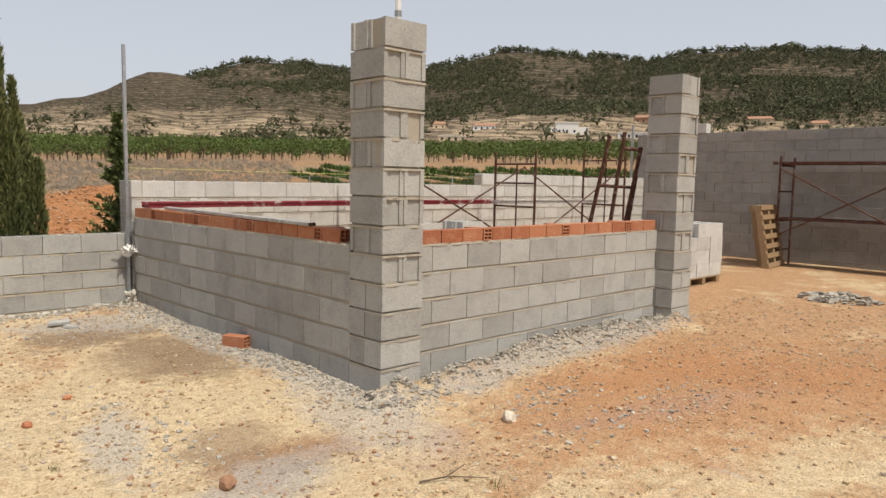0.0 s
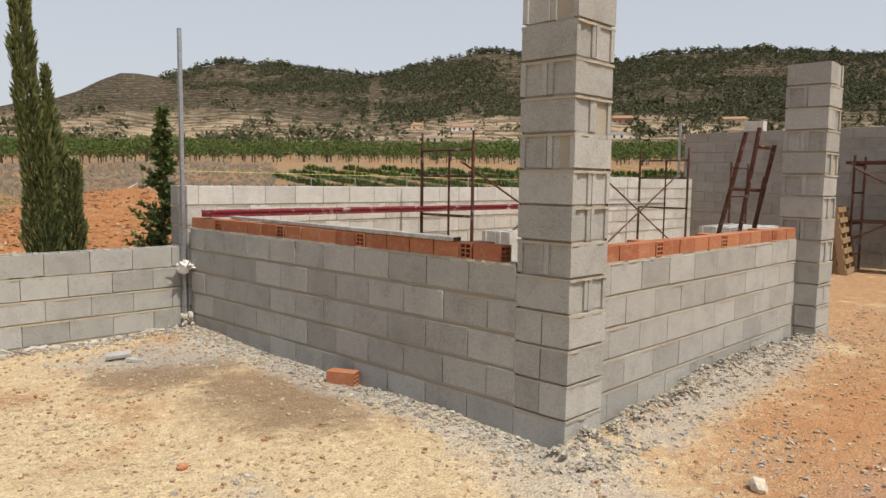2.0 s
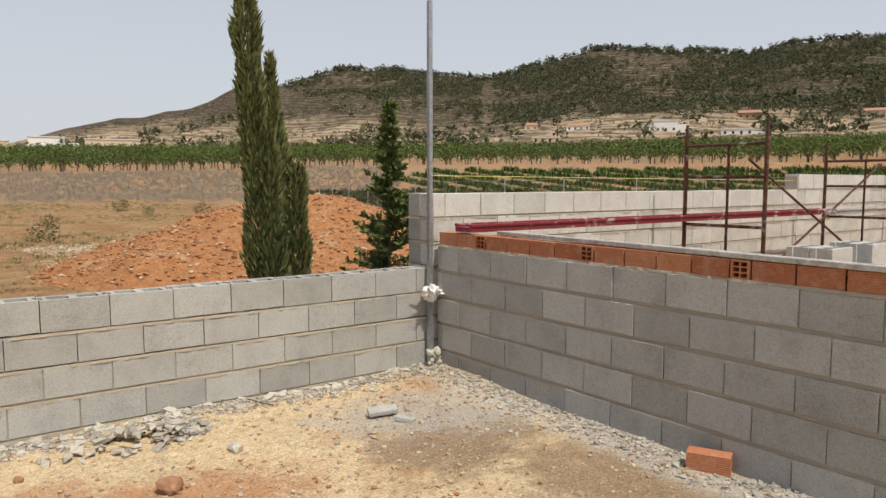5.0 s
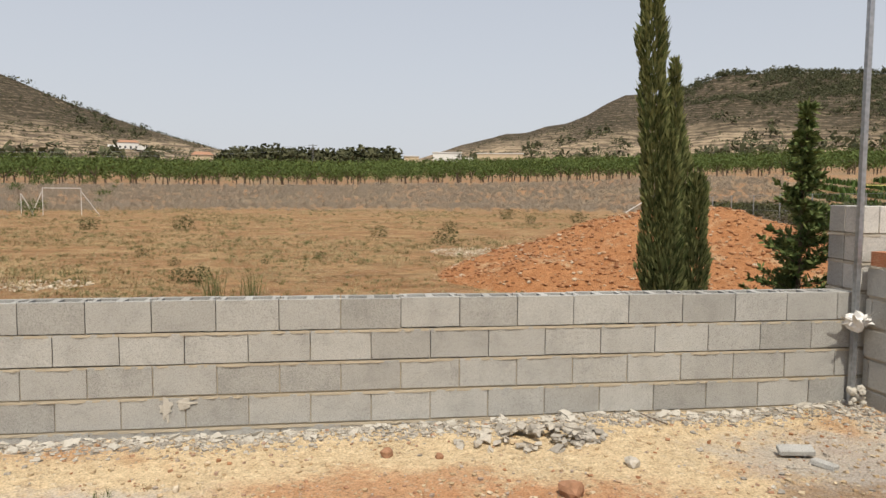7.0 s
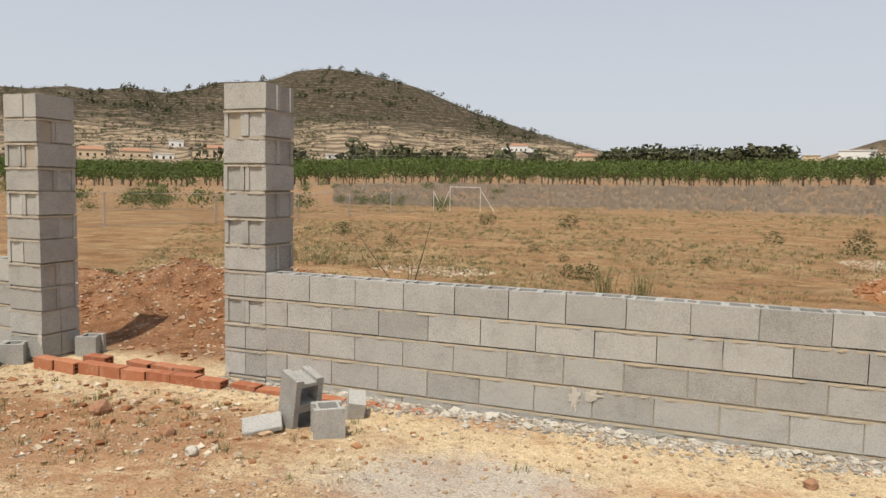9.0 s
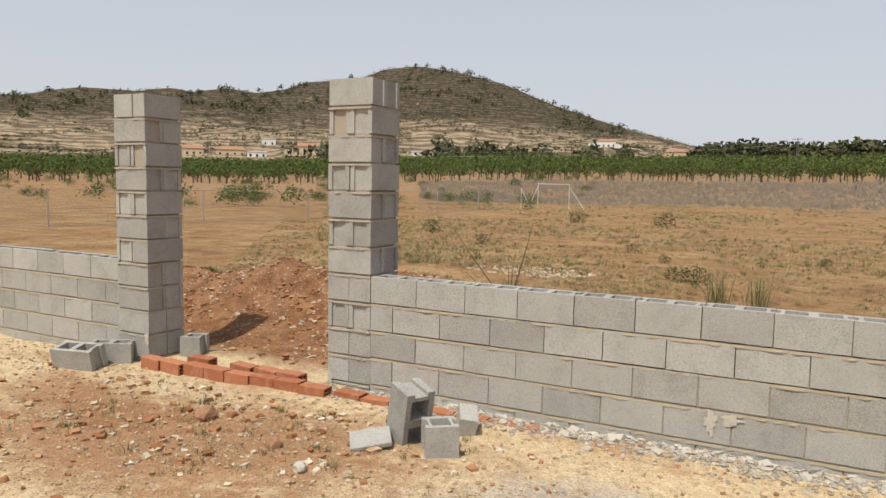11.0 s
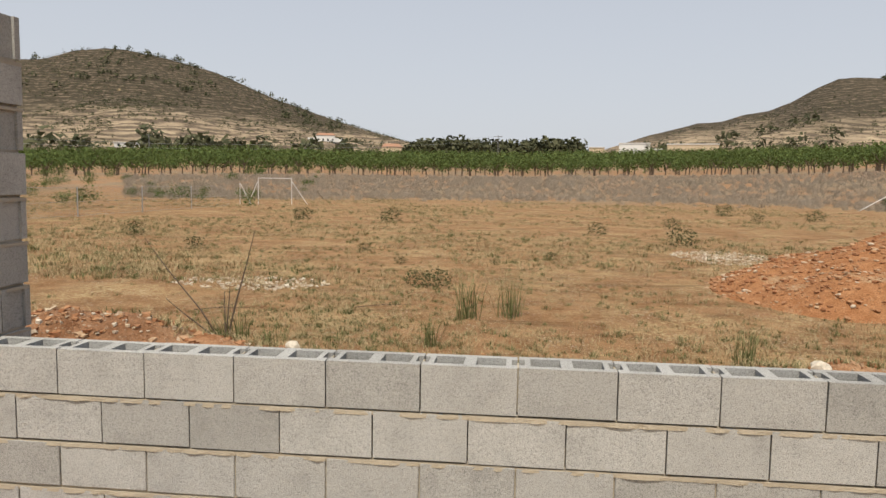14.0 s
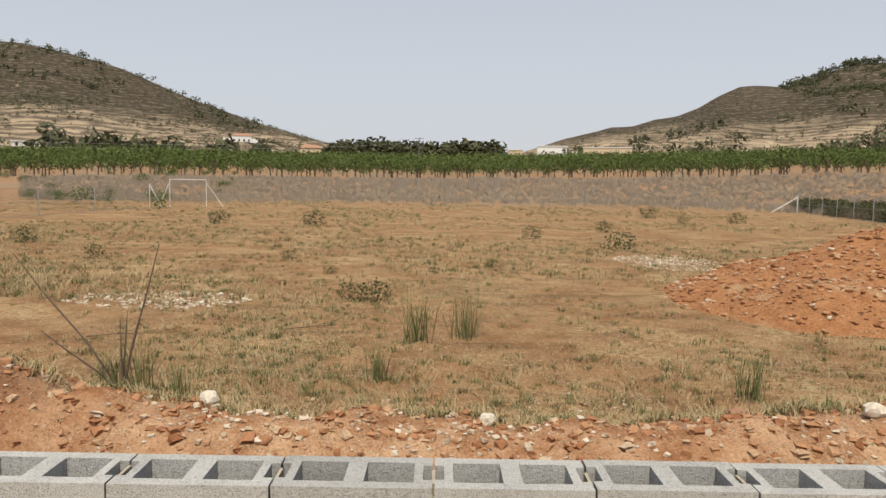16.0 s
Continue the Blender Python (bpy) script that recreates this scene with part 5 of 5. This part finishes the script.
for x, y, turn, n in ((-0.71, -6.17, -40, 0.35), (-1.42, -0.28, 130, 0.22), (-8.9, 5.8, 10, 0.7), (-6.9, 6.2, 15, 0.8)):
    tw = base("dry_twig", pose(x, y, ground_z(x, y) + 0.012, 0, 0, turn), "thin dry forked twig lying on the ground", "twig")
    part("stem", stem(bmesh.new(), [(0, 0, 0), (n * 0.4, 0.02, 0.02), (n, -0.02, 0.03)], 0.006, 0.002, 5), BARK, tw)
    part("fork", stem(bmesh.new(), [(n * 0.4, 0.02, 0.02), (n * 0.7, 0.09, 0.06)], 0.004, 0.002, 5), BARK, tw)


def chips_at(cx, cy, rx, ry, n, name, label):
    def spot():
        a, d = srng.uniform(0, 6.28), srng.random() ** 0.7
        return cx + rx * d * math.cos(a), cy + ry * d * math.sin(a), 1
    tagged(new(name, gather(name, PEB, strew(n, spot, (0.015, 0.06), PEB, 0.3, 2.0), WHITE_STONE)), label, "stones", kind="stuff")


chips_at(0.0, 14.6, 1.2, 1.7, 800, "white_gravel", "patch of pale limestone gravel in the field")
chips_at(-9.1, 8.2, 1.3, 0.7, 420, "white_gravel", "thin patch of pale limestone gravel in the field")


# ---- orchard, vines and woods ----
def almond_template(seed, detail):
    r = random.Random(seed)
    vs, fs = [], []

    def tube(a, b, r0, r1):
        s = len(vs)
        d = (b - a).normalized()
        u = d.cross(Vector((0.3, 0.9, 0.1))).normalized()
        w = d.cross(u)
        for c, q in ((a, r0), (b, r1)):
            vs.extend(c + (u * math.cos(k * 2.094) + w * math.sin(k * 2.094)) * q for k in range(3))
        fs.extend((s + k, s + (k + 1) % 3, s + 3 + (k + 1) % 3, s + 3 + k) for k in range(3))

    fork = Vector((r.uniform(-0.1, 0.1), 0, 0.75))
    tube(Vector((0, 0, -0.15)), fork, 0.11, 0.085)
    tips = []
    for k in range(4):
        a = k * 1.57 + r.uniform(-0.4, 0.4)
        tip = fork + Vector((0.75 * math.cos(a), 0.75 * math.sin(a), r.uniform(0.7, 1.0)))
        tube(fork, tip, 0.06, 0.03)
        tips.append(tip)
    trunk = (np.array([v[:] for v in vs]), list(fs))
    vs, fs = [], []
    for _ in range(detail):
        t = r.choice(tips)
        p = t * r.uniform(0.75, 1.1) + Vector((r.gauss(0, 0.55), r.gauss(0, 0.55), r.gauss(0.25, 0.42)))
        q = 3.1 / math.sqrt(detail)
        e = [Vector((r.uniform(-1, 1), r.uniform(-1, 1), r.uniform(-0.9, 1.1))) * q for _ in range(3)]
        s = len(vs)
        vs += [p + e[0], p + e[1], p + e[2]]
        fs.append((s, s + 1, s + 2))
    return trunk, (np.array([v[:] for v in vs]), fs)


ALM = [almond_template(i, 330) for i in range(4)]
ALM_FAR = [almond_template(10 + i, 130) for i in range(4)]


def polar(a, r):
    return EYE.x + r * math.sin(radians(a)), EYE.y + r * math.cos(radians(a))


near_rows, far_rows = [], []
row_r = 119.0
k = 0
while row_r < 325:
    a = -74.0
    while a < 76:
        a += math.degrees(4.4 / row_r) * prng.uniform(0.8, 1.25)
        rr = row_r + prng.uniform(-0.8, 0.8) + 2.0 * math.sin(a * 0.2)
        if prng.random() < 0.06 or (a > 30 and row_r < 128) or (-16 < a < -12 and row_r > 300):
            continue
        x, y = polar(a, rr)
        s = prng.uniform(1.0, 1.5)
        (near_rows if k < 4 else far_rows).append((prng.randrange(4), x, y, ground_z(x, y), prng.uniform(0, 6.28), 0.0, (s, s, s * prng.uniform(0.9, 1.15))))
    row_r += 5.4 + 0.035 * (row_r - 119)
    k += 1
for name, tmpl, rows, lab in (("almond_row", ALM, near_rows, "front rows of young almond trees in leaf"), ("almond_orchard", ALM_FAR, far_rows, "orchard of green almond trees across the valley")):
    tagged(new(name + "_trunks", gather(name, [t[0] for t in tmpl], rows, BARK)), "dark forked trunks of the almond trees", "tree trunks", kind="stuff")
    tagged(new(name, gather(name, [t[1] for t in tmpl], rows, ALMOND)), lab, "orchard", kind="stuff")

olives = []
for _ in range(130):
    a, r = prng.uniform(-72, -16), prng.uniform(44, 122)
    x, y = polar(a, r)
    s = prng.uniform(0.28, 0.6)
    olives.append((prng.randrange(4), x, y, ground_z(x, y) - 0.2, prng.uniform(0, 6.28), 0, (s, s, s)))
tagged(new("young_trees", gather("young_trees", [t[1] for t in ALM], olives, ALMOND)), "scattered young bushy trees beyond the wire fence", "trees", kind="stuff")

vine_t = [tuft_mesh(60, 0.85, 0.8, VINE, "v", 0.8, 0.10) for _ in range(4)]
vines = []
for row in range(14):
    x = 36 + row * 4.5
    y = -2.0
    while y < 112:
        y += prng.uniform(1.0, 1.6)
        if math.degrees(math.atan2(x + 4, y + 4)) < 36 + 5 * noise.noise((x * 0.05, y * 0.05, 4)) or not 52 < math.hypot(x + 4, y + 4) < 106:
            continue
        s = prng.uniform(0.8, 1.25)
        vines.append((prng.randrange(4), x + prng.uniform(-0.2, 0.2), y, ground_z(x, y) - 0.05, prng.uniform(0, 6.28), 0, (s, s, s)))
tagged(new("vineyard", gather("vineyard", vine_t, vines, VINE)), "bright green vine rows behind the wire fence", "vines", kind="stuff")


def crown_template(seed, n=20, wide=1.0):
    """A loose pine crown of separate clumps."""
    r = random.Random(seed)
    vs, fs = [], []
    for _ in range(n):
        p = Vector((r.gauss(0, 0.33 * wide), r.gauss(0, 0.33 * wide), 0.6 + r.gauss(0, 0.22)))
        q = r.uniform(0.16, 0.32)
        c = [Vector((r.uniform(-1, 1), r.uniform(-1, 1), r.uniform(-0.7, 0.9))).normalized() * q for _ in range(4)]
        s = len(vs)
        vs += [p + v for v in c]
        fs += [(s, s + 1, s + 2), (s, s + 2, s + 3), (s, s + 3, s + 1), (s + 1, s + 3, s + 2)]
    return np.array([v[:] for v in vs]), fs


CROWNS = [crown_template(i) for i in range(5)]
SHRUBS = [crown_template(9 + i, 9, 1.0) for i in range(4)]


HOUSES = (-47.2, -44.3, -42.4, -41.5, -38.6, -29.6, -15.4, -10.3, 5.6, 8.4, 12.6, 43.9, 45.1, 47.5, 54.0, 59.0, 59.8, 67.7, 71.6)


def hill_plants(name, count, a0, a1, r0, r1, size, chance, label, templates, material=PINE):
    out = []
    tries = 0
    while len(out) < count and tries < count * 40:
        tries += 1
        a, r = prng.uniform(a0, a1), prng.uniform(r0, r1)
        x, y = polar(a, r)
        if prng.random() > chance(a, r, x, y) or (r < 470 and min(abs(a - h) for h in HOUSES) < 0.9):
            continue
        s = prng.uniform(*size)
        out.append((prng.randrange(len(templates)), x, y, hill_z(a, r) - 0.15 * s, prng.uniform(0, 6.28), 0, (s, s, s * prng.uniform(0.85, 1.2))))
    return tagged(new(name, gather(name, templates, out, material)), label, "woods", kind="stuff")


def wooded(a, r, x, y):
    if a < 24.6:
        return 0.0
    line = float(np.interp(a, [24.6, 28, 36, 44, 55, 75], [800, 650, 600, 520, 480, 450]))
    dens = float(smooth01((r - line) / 90))
    if 40.0 < a < 40.9:
        dens *= 0.05
    return dens * max(0.10, min(1, 0.6 + 1.3 * noise.noise((x * 0.012, y * 0.012, 3))))


hill_plants("pine_wood", 10500, 15, 78, 400, 856, (1.8, 4.4), wooded, "pine wood covering the upper hillside", CROWNS)
hill_plants("ridge_pines", 420, 25, 78, 838, 852, (3, 7.5), lambda a, r, x, y: max(0.1, 0.5 + noise.noise((a * 0.5, 0, 0))), "pines standing along the ridge line", CROWNS)
hill_plants("terrace_shrubs", 4200, 8, 78, 335, 760, (0.8, 2.6), lambda a, r, x, y: max(0.0, 0.35 + noise.noise((x * 0.02, y * 0.02, 8))), "dark shrubs and small pines on the stone terraces", SHRUBS)
hill_plants("terrace_pines", 170, 8, 78, 335, 620, (4, 8), lambda a, r, x, y: max(0.0, 0.3 + noise.noise((x * 0.02, y * 0.02, 8))), "single dark pines on the terraces", CROWNS)
hill_plants("west_shrubs", 9000, -76, -8, 340, 860, (0.8, 2.6), lambda a, r, x, y: max(0.08, 0.4 + 1.2 * noise.noise((x * 0.018, y * 0.018, 5))), "scattered dark shrubs on the bare western hill", SHRUBS)
hill_plants("west_ridge_pines", 260, -76, -14, 700, 852, (3.5, 7), lambda a, r, x, y: max(0.02, 0.3 + 1.4 * noise.noise((a * 0.25, r * 0.01, 2))), "small pines on the western ridge", CROWNS)
hill_plants("valley_pines", 520, -8.8, 4.4, 335, 380, (4.2, 7.2), lambda a, r, x, y: 0.5 if -3 < a < -1 else 1.0, "belt of dark round-crowned pines across the valley", [crown_template(60 + i, 60, 0.8) for i in range(4)])
hill_plants("village_pines", 60, -50, -14, 335, 372, (5, 10), lambda a, r, x, y: 0.0 if min(abs(a - h) for h in HOUSES) < 1.0 else max(0.0, 0.3 + 1.5 * noise.noise((a * 0.3, 1, 2))), "dark pines round the farmhouses", CROWNS)


# ---- houses and poles far off ----
def house(a, rise, w, d, h, wall, label, roof="flat", wings=0):
    """A house set back on the slope as far as its foot is to rise, in degrees seen from the yard."""
    r = 338.0
    while r < 600 and math.degrees(math.atan2(hill_z(a, r) - 1.5, r)) < rise:
        r += 3.0
    x, y = polar(a, r)
    z = hill_z(a, r) - 0.8
    t = base("house", pose(x, y, z, 0, 0, -a), label, "house")
    part("wall", box(bmesh.new(), -w / 2, 0, 0, w / 2, d, h), wall, t)
    if roof == "flat":
        part("roof", box(bmesh.new(), -w / 2 - 0.3, -0.3, h, w / 2 + 0.3, d + 0.3, h + 0.35), WHITE, t)
    else:
        bm = bmesh.new()
        v = [bm.verts.new(p) for p in ((-w / 2 - 0.4, -0.4, h), (w / 2 + 0.4, -0.4, h), (w / 2 + 0.4, d + 0.4, h), (-w / 2 - 0.4, d + 0.4, h), (-w / 2 + 1.5, d / 2, h + 1.8), (w / 2 - 1.5, d / 2, h + 1.8))]
        for f in ((0, 1, 5, 4), (1, 2, 5), (2, 3, 4, 5), (3, 0, 4), (3, 2, 1, 0)):
            bm.faces.new([v[i] for i in f])
        part("roof", bm, TILE, t)
    n = max(2, int(w / 3.2))
    for i in range(n):
        cx = -w / 2 + (i + 0.5) * w / n
        pane = part("door" if i == n // 2 else "window", box(bmesh.new(), cx - 0.55, -0.06, 0.9 if i != n // 2 else 0.5, cx + 0.55, 0.0, min(h - 0.4, 2.3)), DARK_GLASS, t)
    for i in range(wings):
        part("wing", box(bmesh.new(), (w / 2 + 0.02) if i == 0 else (-w / 2 - 5.52), 0.8, 0, (w / 2 + 5.5) if i == 0 else (-w / 2 - 0.02), d * 0.8, h * 0.65), wall, t)
    return t


house(54.0, 3.85, 12, 8, 6.0, WHITE, "white two-storey farmhouse with low wings on the terraces", "flat", 2)
house(43.9, 4.1, 9, 7, 3.6, CREAM, "cream house with tiled roof on the terraces", "tile")
house(47.5, 4.0, 14, 6, 3.2, WHITE, "long white low house on the terraces", "tile")
house(59.8, 4.65, 14, 8, 3.8, TILE, "dark red house among the trees", "tile")
house(59.0, 3.45, 15, 8, 3.2, WHITE, "long pale building with flat roof behind trees", "flat", 1)
house(45.1, 3.1, 14, 7, 2.8, CREAM, "low open pale shed at the orchard edge", "flat")
house(67.7, 4.4, 16, 9, 4.8, CREAM, "wide cream villa with tiled roof on the hillside", "tile", 2)
house(71.6, 4.0, 11, 7, 3.6, CREAM, "cream house partly hidden by trees", "tile")
house(-15.4, 3.0, 13, 8, 4.6, WHITE, "white house at the foot of the western hill", "tile", 2)
house(-10.3, 2.0, 10, 7, 5.0, CREAM, "cream house at the valley edge", "tile", 1)
house(5.6, 2.0, 7, 7, 5.6, CREAM, "small cream house before the pines", "flat")
house(8.4, 2.1, 14, 8, 6.6, WHITE, "pale two-storey house beside the pine belt", "flat", 1)
house(12.6, 2.2, 22, 5, 5.6, CREAM, "long low pale wall building at the hill foot", "flat")
house(-38.6, 1.85, 13, 9, 5.4, CREAM, "cream farm building under the western hill", "tile", 2)
house(-41.5, 2.7, 9, 7, 4.4, WHITE, "white house on the western hillside", "flat")
house(-44.3, 1.8, 15, 8, 4.0, CREAM, "low cream farm sheds under the hill", "tile", 1)
house(-42.4, 1.75, 10, 6, 3.4, WHITE, "white garage row under the western hill", "flat")
house(-47.2, 1.75, 13, 8, 4.2, CREAM, "cream farm house under the hill", "tile")
house(-29.6, 2.1, 12, 6, 2.6, WHITE, "long low white shed at the orchard edge", "flat")


def pylon(a, r, h, label, arms=2):
    x, y = polar(a, r)
    t = base("power_pole", pose(x, y, ground_z(x, y) - 0.3, 0, 0, -a), label, "power pole", "power poles")
    for sx, sy in ((-0.35, -0.35), (0.35, -0.35), (0.35, 0.35), (-0.35, 0.35)):
        part("leg", rod(bmesh.new(), (sx, sy, 0), (sx * 0.35, sy * 0.35, h), 0.07, 5), DARK_STEEL, t)
    for i in range(9):
        z, q = h * (i + 0.3) / 10, 0.35 * (1 - 0.065 * i)
        part("lattice", rod(bmesh.new(), (-q, -q, z), (q, -q, z + h / 10), 0.04, 4), DARK_STEEL, t)
    for i in range(arms):
        part("arm", rod(bmesh.new(), (-1.3, 0, h - 0.3 - 1.3 * i), (1.3, 0, h - 0.3 - 1.3 * i), 0.09, 5), DARK_STEEL, t)
    return t


pylon(-2.05, 215, 9.2, "grey lattice power pole standing in the orchard")
pylon(-46.0, 225, 9.0, "thin grey power pole in the orchard", 1)
pylon(-28.2, 300, 9.0, "thin grey power pole before the hill", 1)
for z in (8.4, 9.6):
    for a0, r0, a1, r1 in ((-46.0, 225, -2.05, 215),):
        (xa, ya), (xb, yb) = polar(a0, r0), polar(a1, r1)
        w = base("power_line", pose(xa, ya, 0), "thin sagging overhead wires between poles", "wire", "overhead wires")
        za, zb = ground_z(xa, ya) + z - 1, ground_z(xb, yb) + z - 1
        pts = [((xb - xa) * i / 14, (yb - ya) * i / 14, za + (zb - za) * i / 14 - 3.2 * (1 - (i / 7 - 1) ** 2)) for i in range(15)]
        part("wire", stem(bmesh.new(), pts, 0.02, 0.02, 4), WIRE, w)


# ---- wire fences ----
def fence(points, h, spacing, label):
    x0, y0 = points[0]
    f = base("wire_fence", pose(0, 0, 0), label, "fence")
    cells_v, cells_f = [], []
    for (xa, ya), (xb, yb) in zip(points, points[1:]):
        n = max(1, int(math.hypot(xb - xa, yb - ya) / spacing))
        for i in range(n):
            p = [(xa + (xb - xa) * q / n, ya + (yb - ya) * q / n) for q in (i, i + 1)]
            z = [ground_z(*q) for q in p]
            part("post", rod(bmesh.new(), (*p[0], z[0] - 0.2), (*p[0], z[0] + h), 0.024, 6), GALV, f)
            for lev in (0.05, h * 0.5, h - 0.02):
                part("wire", rod(bmesh.new(), (*p[0], z[0] + lev), (*p[1], z[1] + lev), 0.006, 4), WIRE, f)
            seg = math.hypot(p[1][0] - p[0][0], p[1][1] - p[0][1])
            m = int(seg / 0.16)
            for q in range(-int(h / 0.16), m):
                for s in (1, -1):
                    a, b = (q * 0.16, 0.0), (q * 0.16 + h, h)
                    if s < 0:
                        a, b = (q * 0.16, h), (q * 0.16 + h, 0.0)
                    (ua, va), (ub, vb) = a, b
                    if ub <= 0 or ua >= seg:
                        continue
                    if ua < 0:
                        va += (vb - va) * (0 - ua) / (ub - ua)
                        ua = 0
                    if ub > seg:
                        vb = va + (vb - va) * (seg - ua) / (ub - ua)
                        ub = seg
                    k0 = len(cells_v)
                    for u, v in ((ua, va), (ub, vb)):
                        w = u / seg
                        bx, by, bz = p[0][0] + (p[1][0] - p[0][0]) * w, p[0][1] + (p[1][1] - p[0][1]) * w, z[0] + (z[1] - z[0]) * w
                        cells_v += [(bx, by, bz + v - 0.004), (bx, by, bz + v + 0.004)]
                    cells_f.append((k0, k0 + 2, k0 + 3, k0 + 1))
    part("mesh", mesh_of("mesh", cells_v, cells_f, WIRE), None, f, "thin diamond wire mesh")
    return f


fence([(22.1, 53.4), (17.6, 34.3), (15.2, 22), (14.5, 3)], 1.45, 3.0, "galvanised chain-link fence along the field edge")
fence([(-30, 2), (-26.4, 10.1), (-24.6, 15.0), (-23.2, 25.5), (-22.6, 40.0)], 1.25, 4.8, "old wire mesh fence on the far field side")
gate = base("field_gate", pose(-21.3, 44.5, ground_z(-21.3, 44.5), 0, 0, 14), "pale tubular gate frame with slanting braces in the fence", "gate")
for a, b in (((-1.1, 0, 0), (-1.1, 0, 1.75)), ((1.1, 0, 0), (1.1, 0, 1.75)), ((-1.1, 0, 1.75), (1.1, 0, 1.75))):
    part("gate_frame", rod(bmesh.new(), a, b, 0.022, 6), PLASTIC, gate)
for a, b in (((-1.15, 0, 1.5), (-1.75, 0, 0)), ((1.15, 0, 1.5), (2.15, 0, 0)), ((-2.3, 0, 1.4), (-2.3, 0, 0)), ((-2.3, 0, 1.4), (-1.6, 0, 0.0))):
    part("brace", rod(bmesh.new(), a, b, 0.019, 6), PLASTIC, gate)
endpost = base("fence_brace", pose(22.3, 53.9, ground_z(22.3, 53.9)), "pale end post with slanting brace of the fence", "fence post")
part("post", rod(bmesh.new(), (0, 0, -0.1), (0, 0, 1.35), 0.04, 6), PLASTIC, endpost)
part("brace", rod(bmesh.new(), (0, 0, 1.2), (-1.9, 0.2, 0), 0.035, 6), PLASTIC, endpost)

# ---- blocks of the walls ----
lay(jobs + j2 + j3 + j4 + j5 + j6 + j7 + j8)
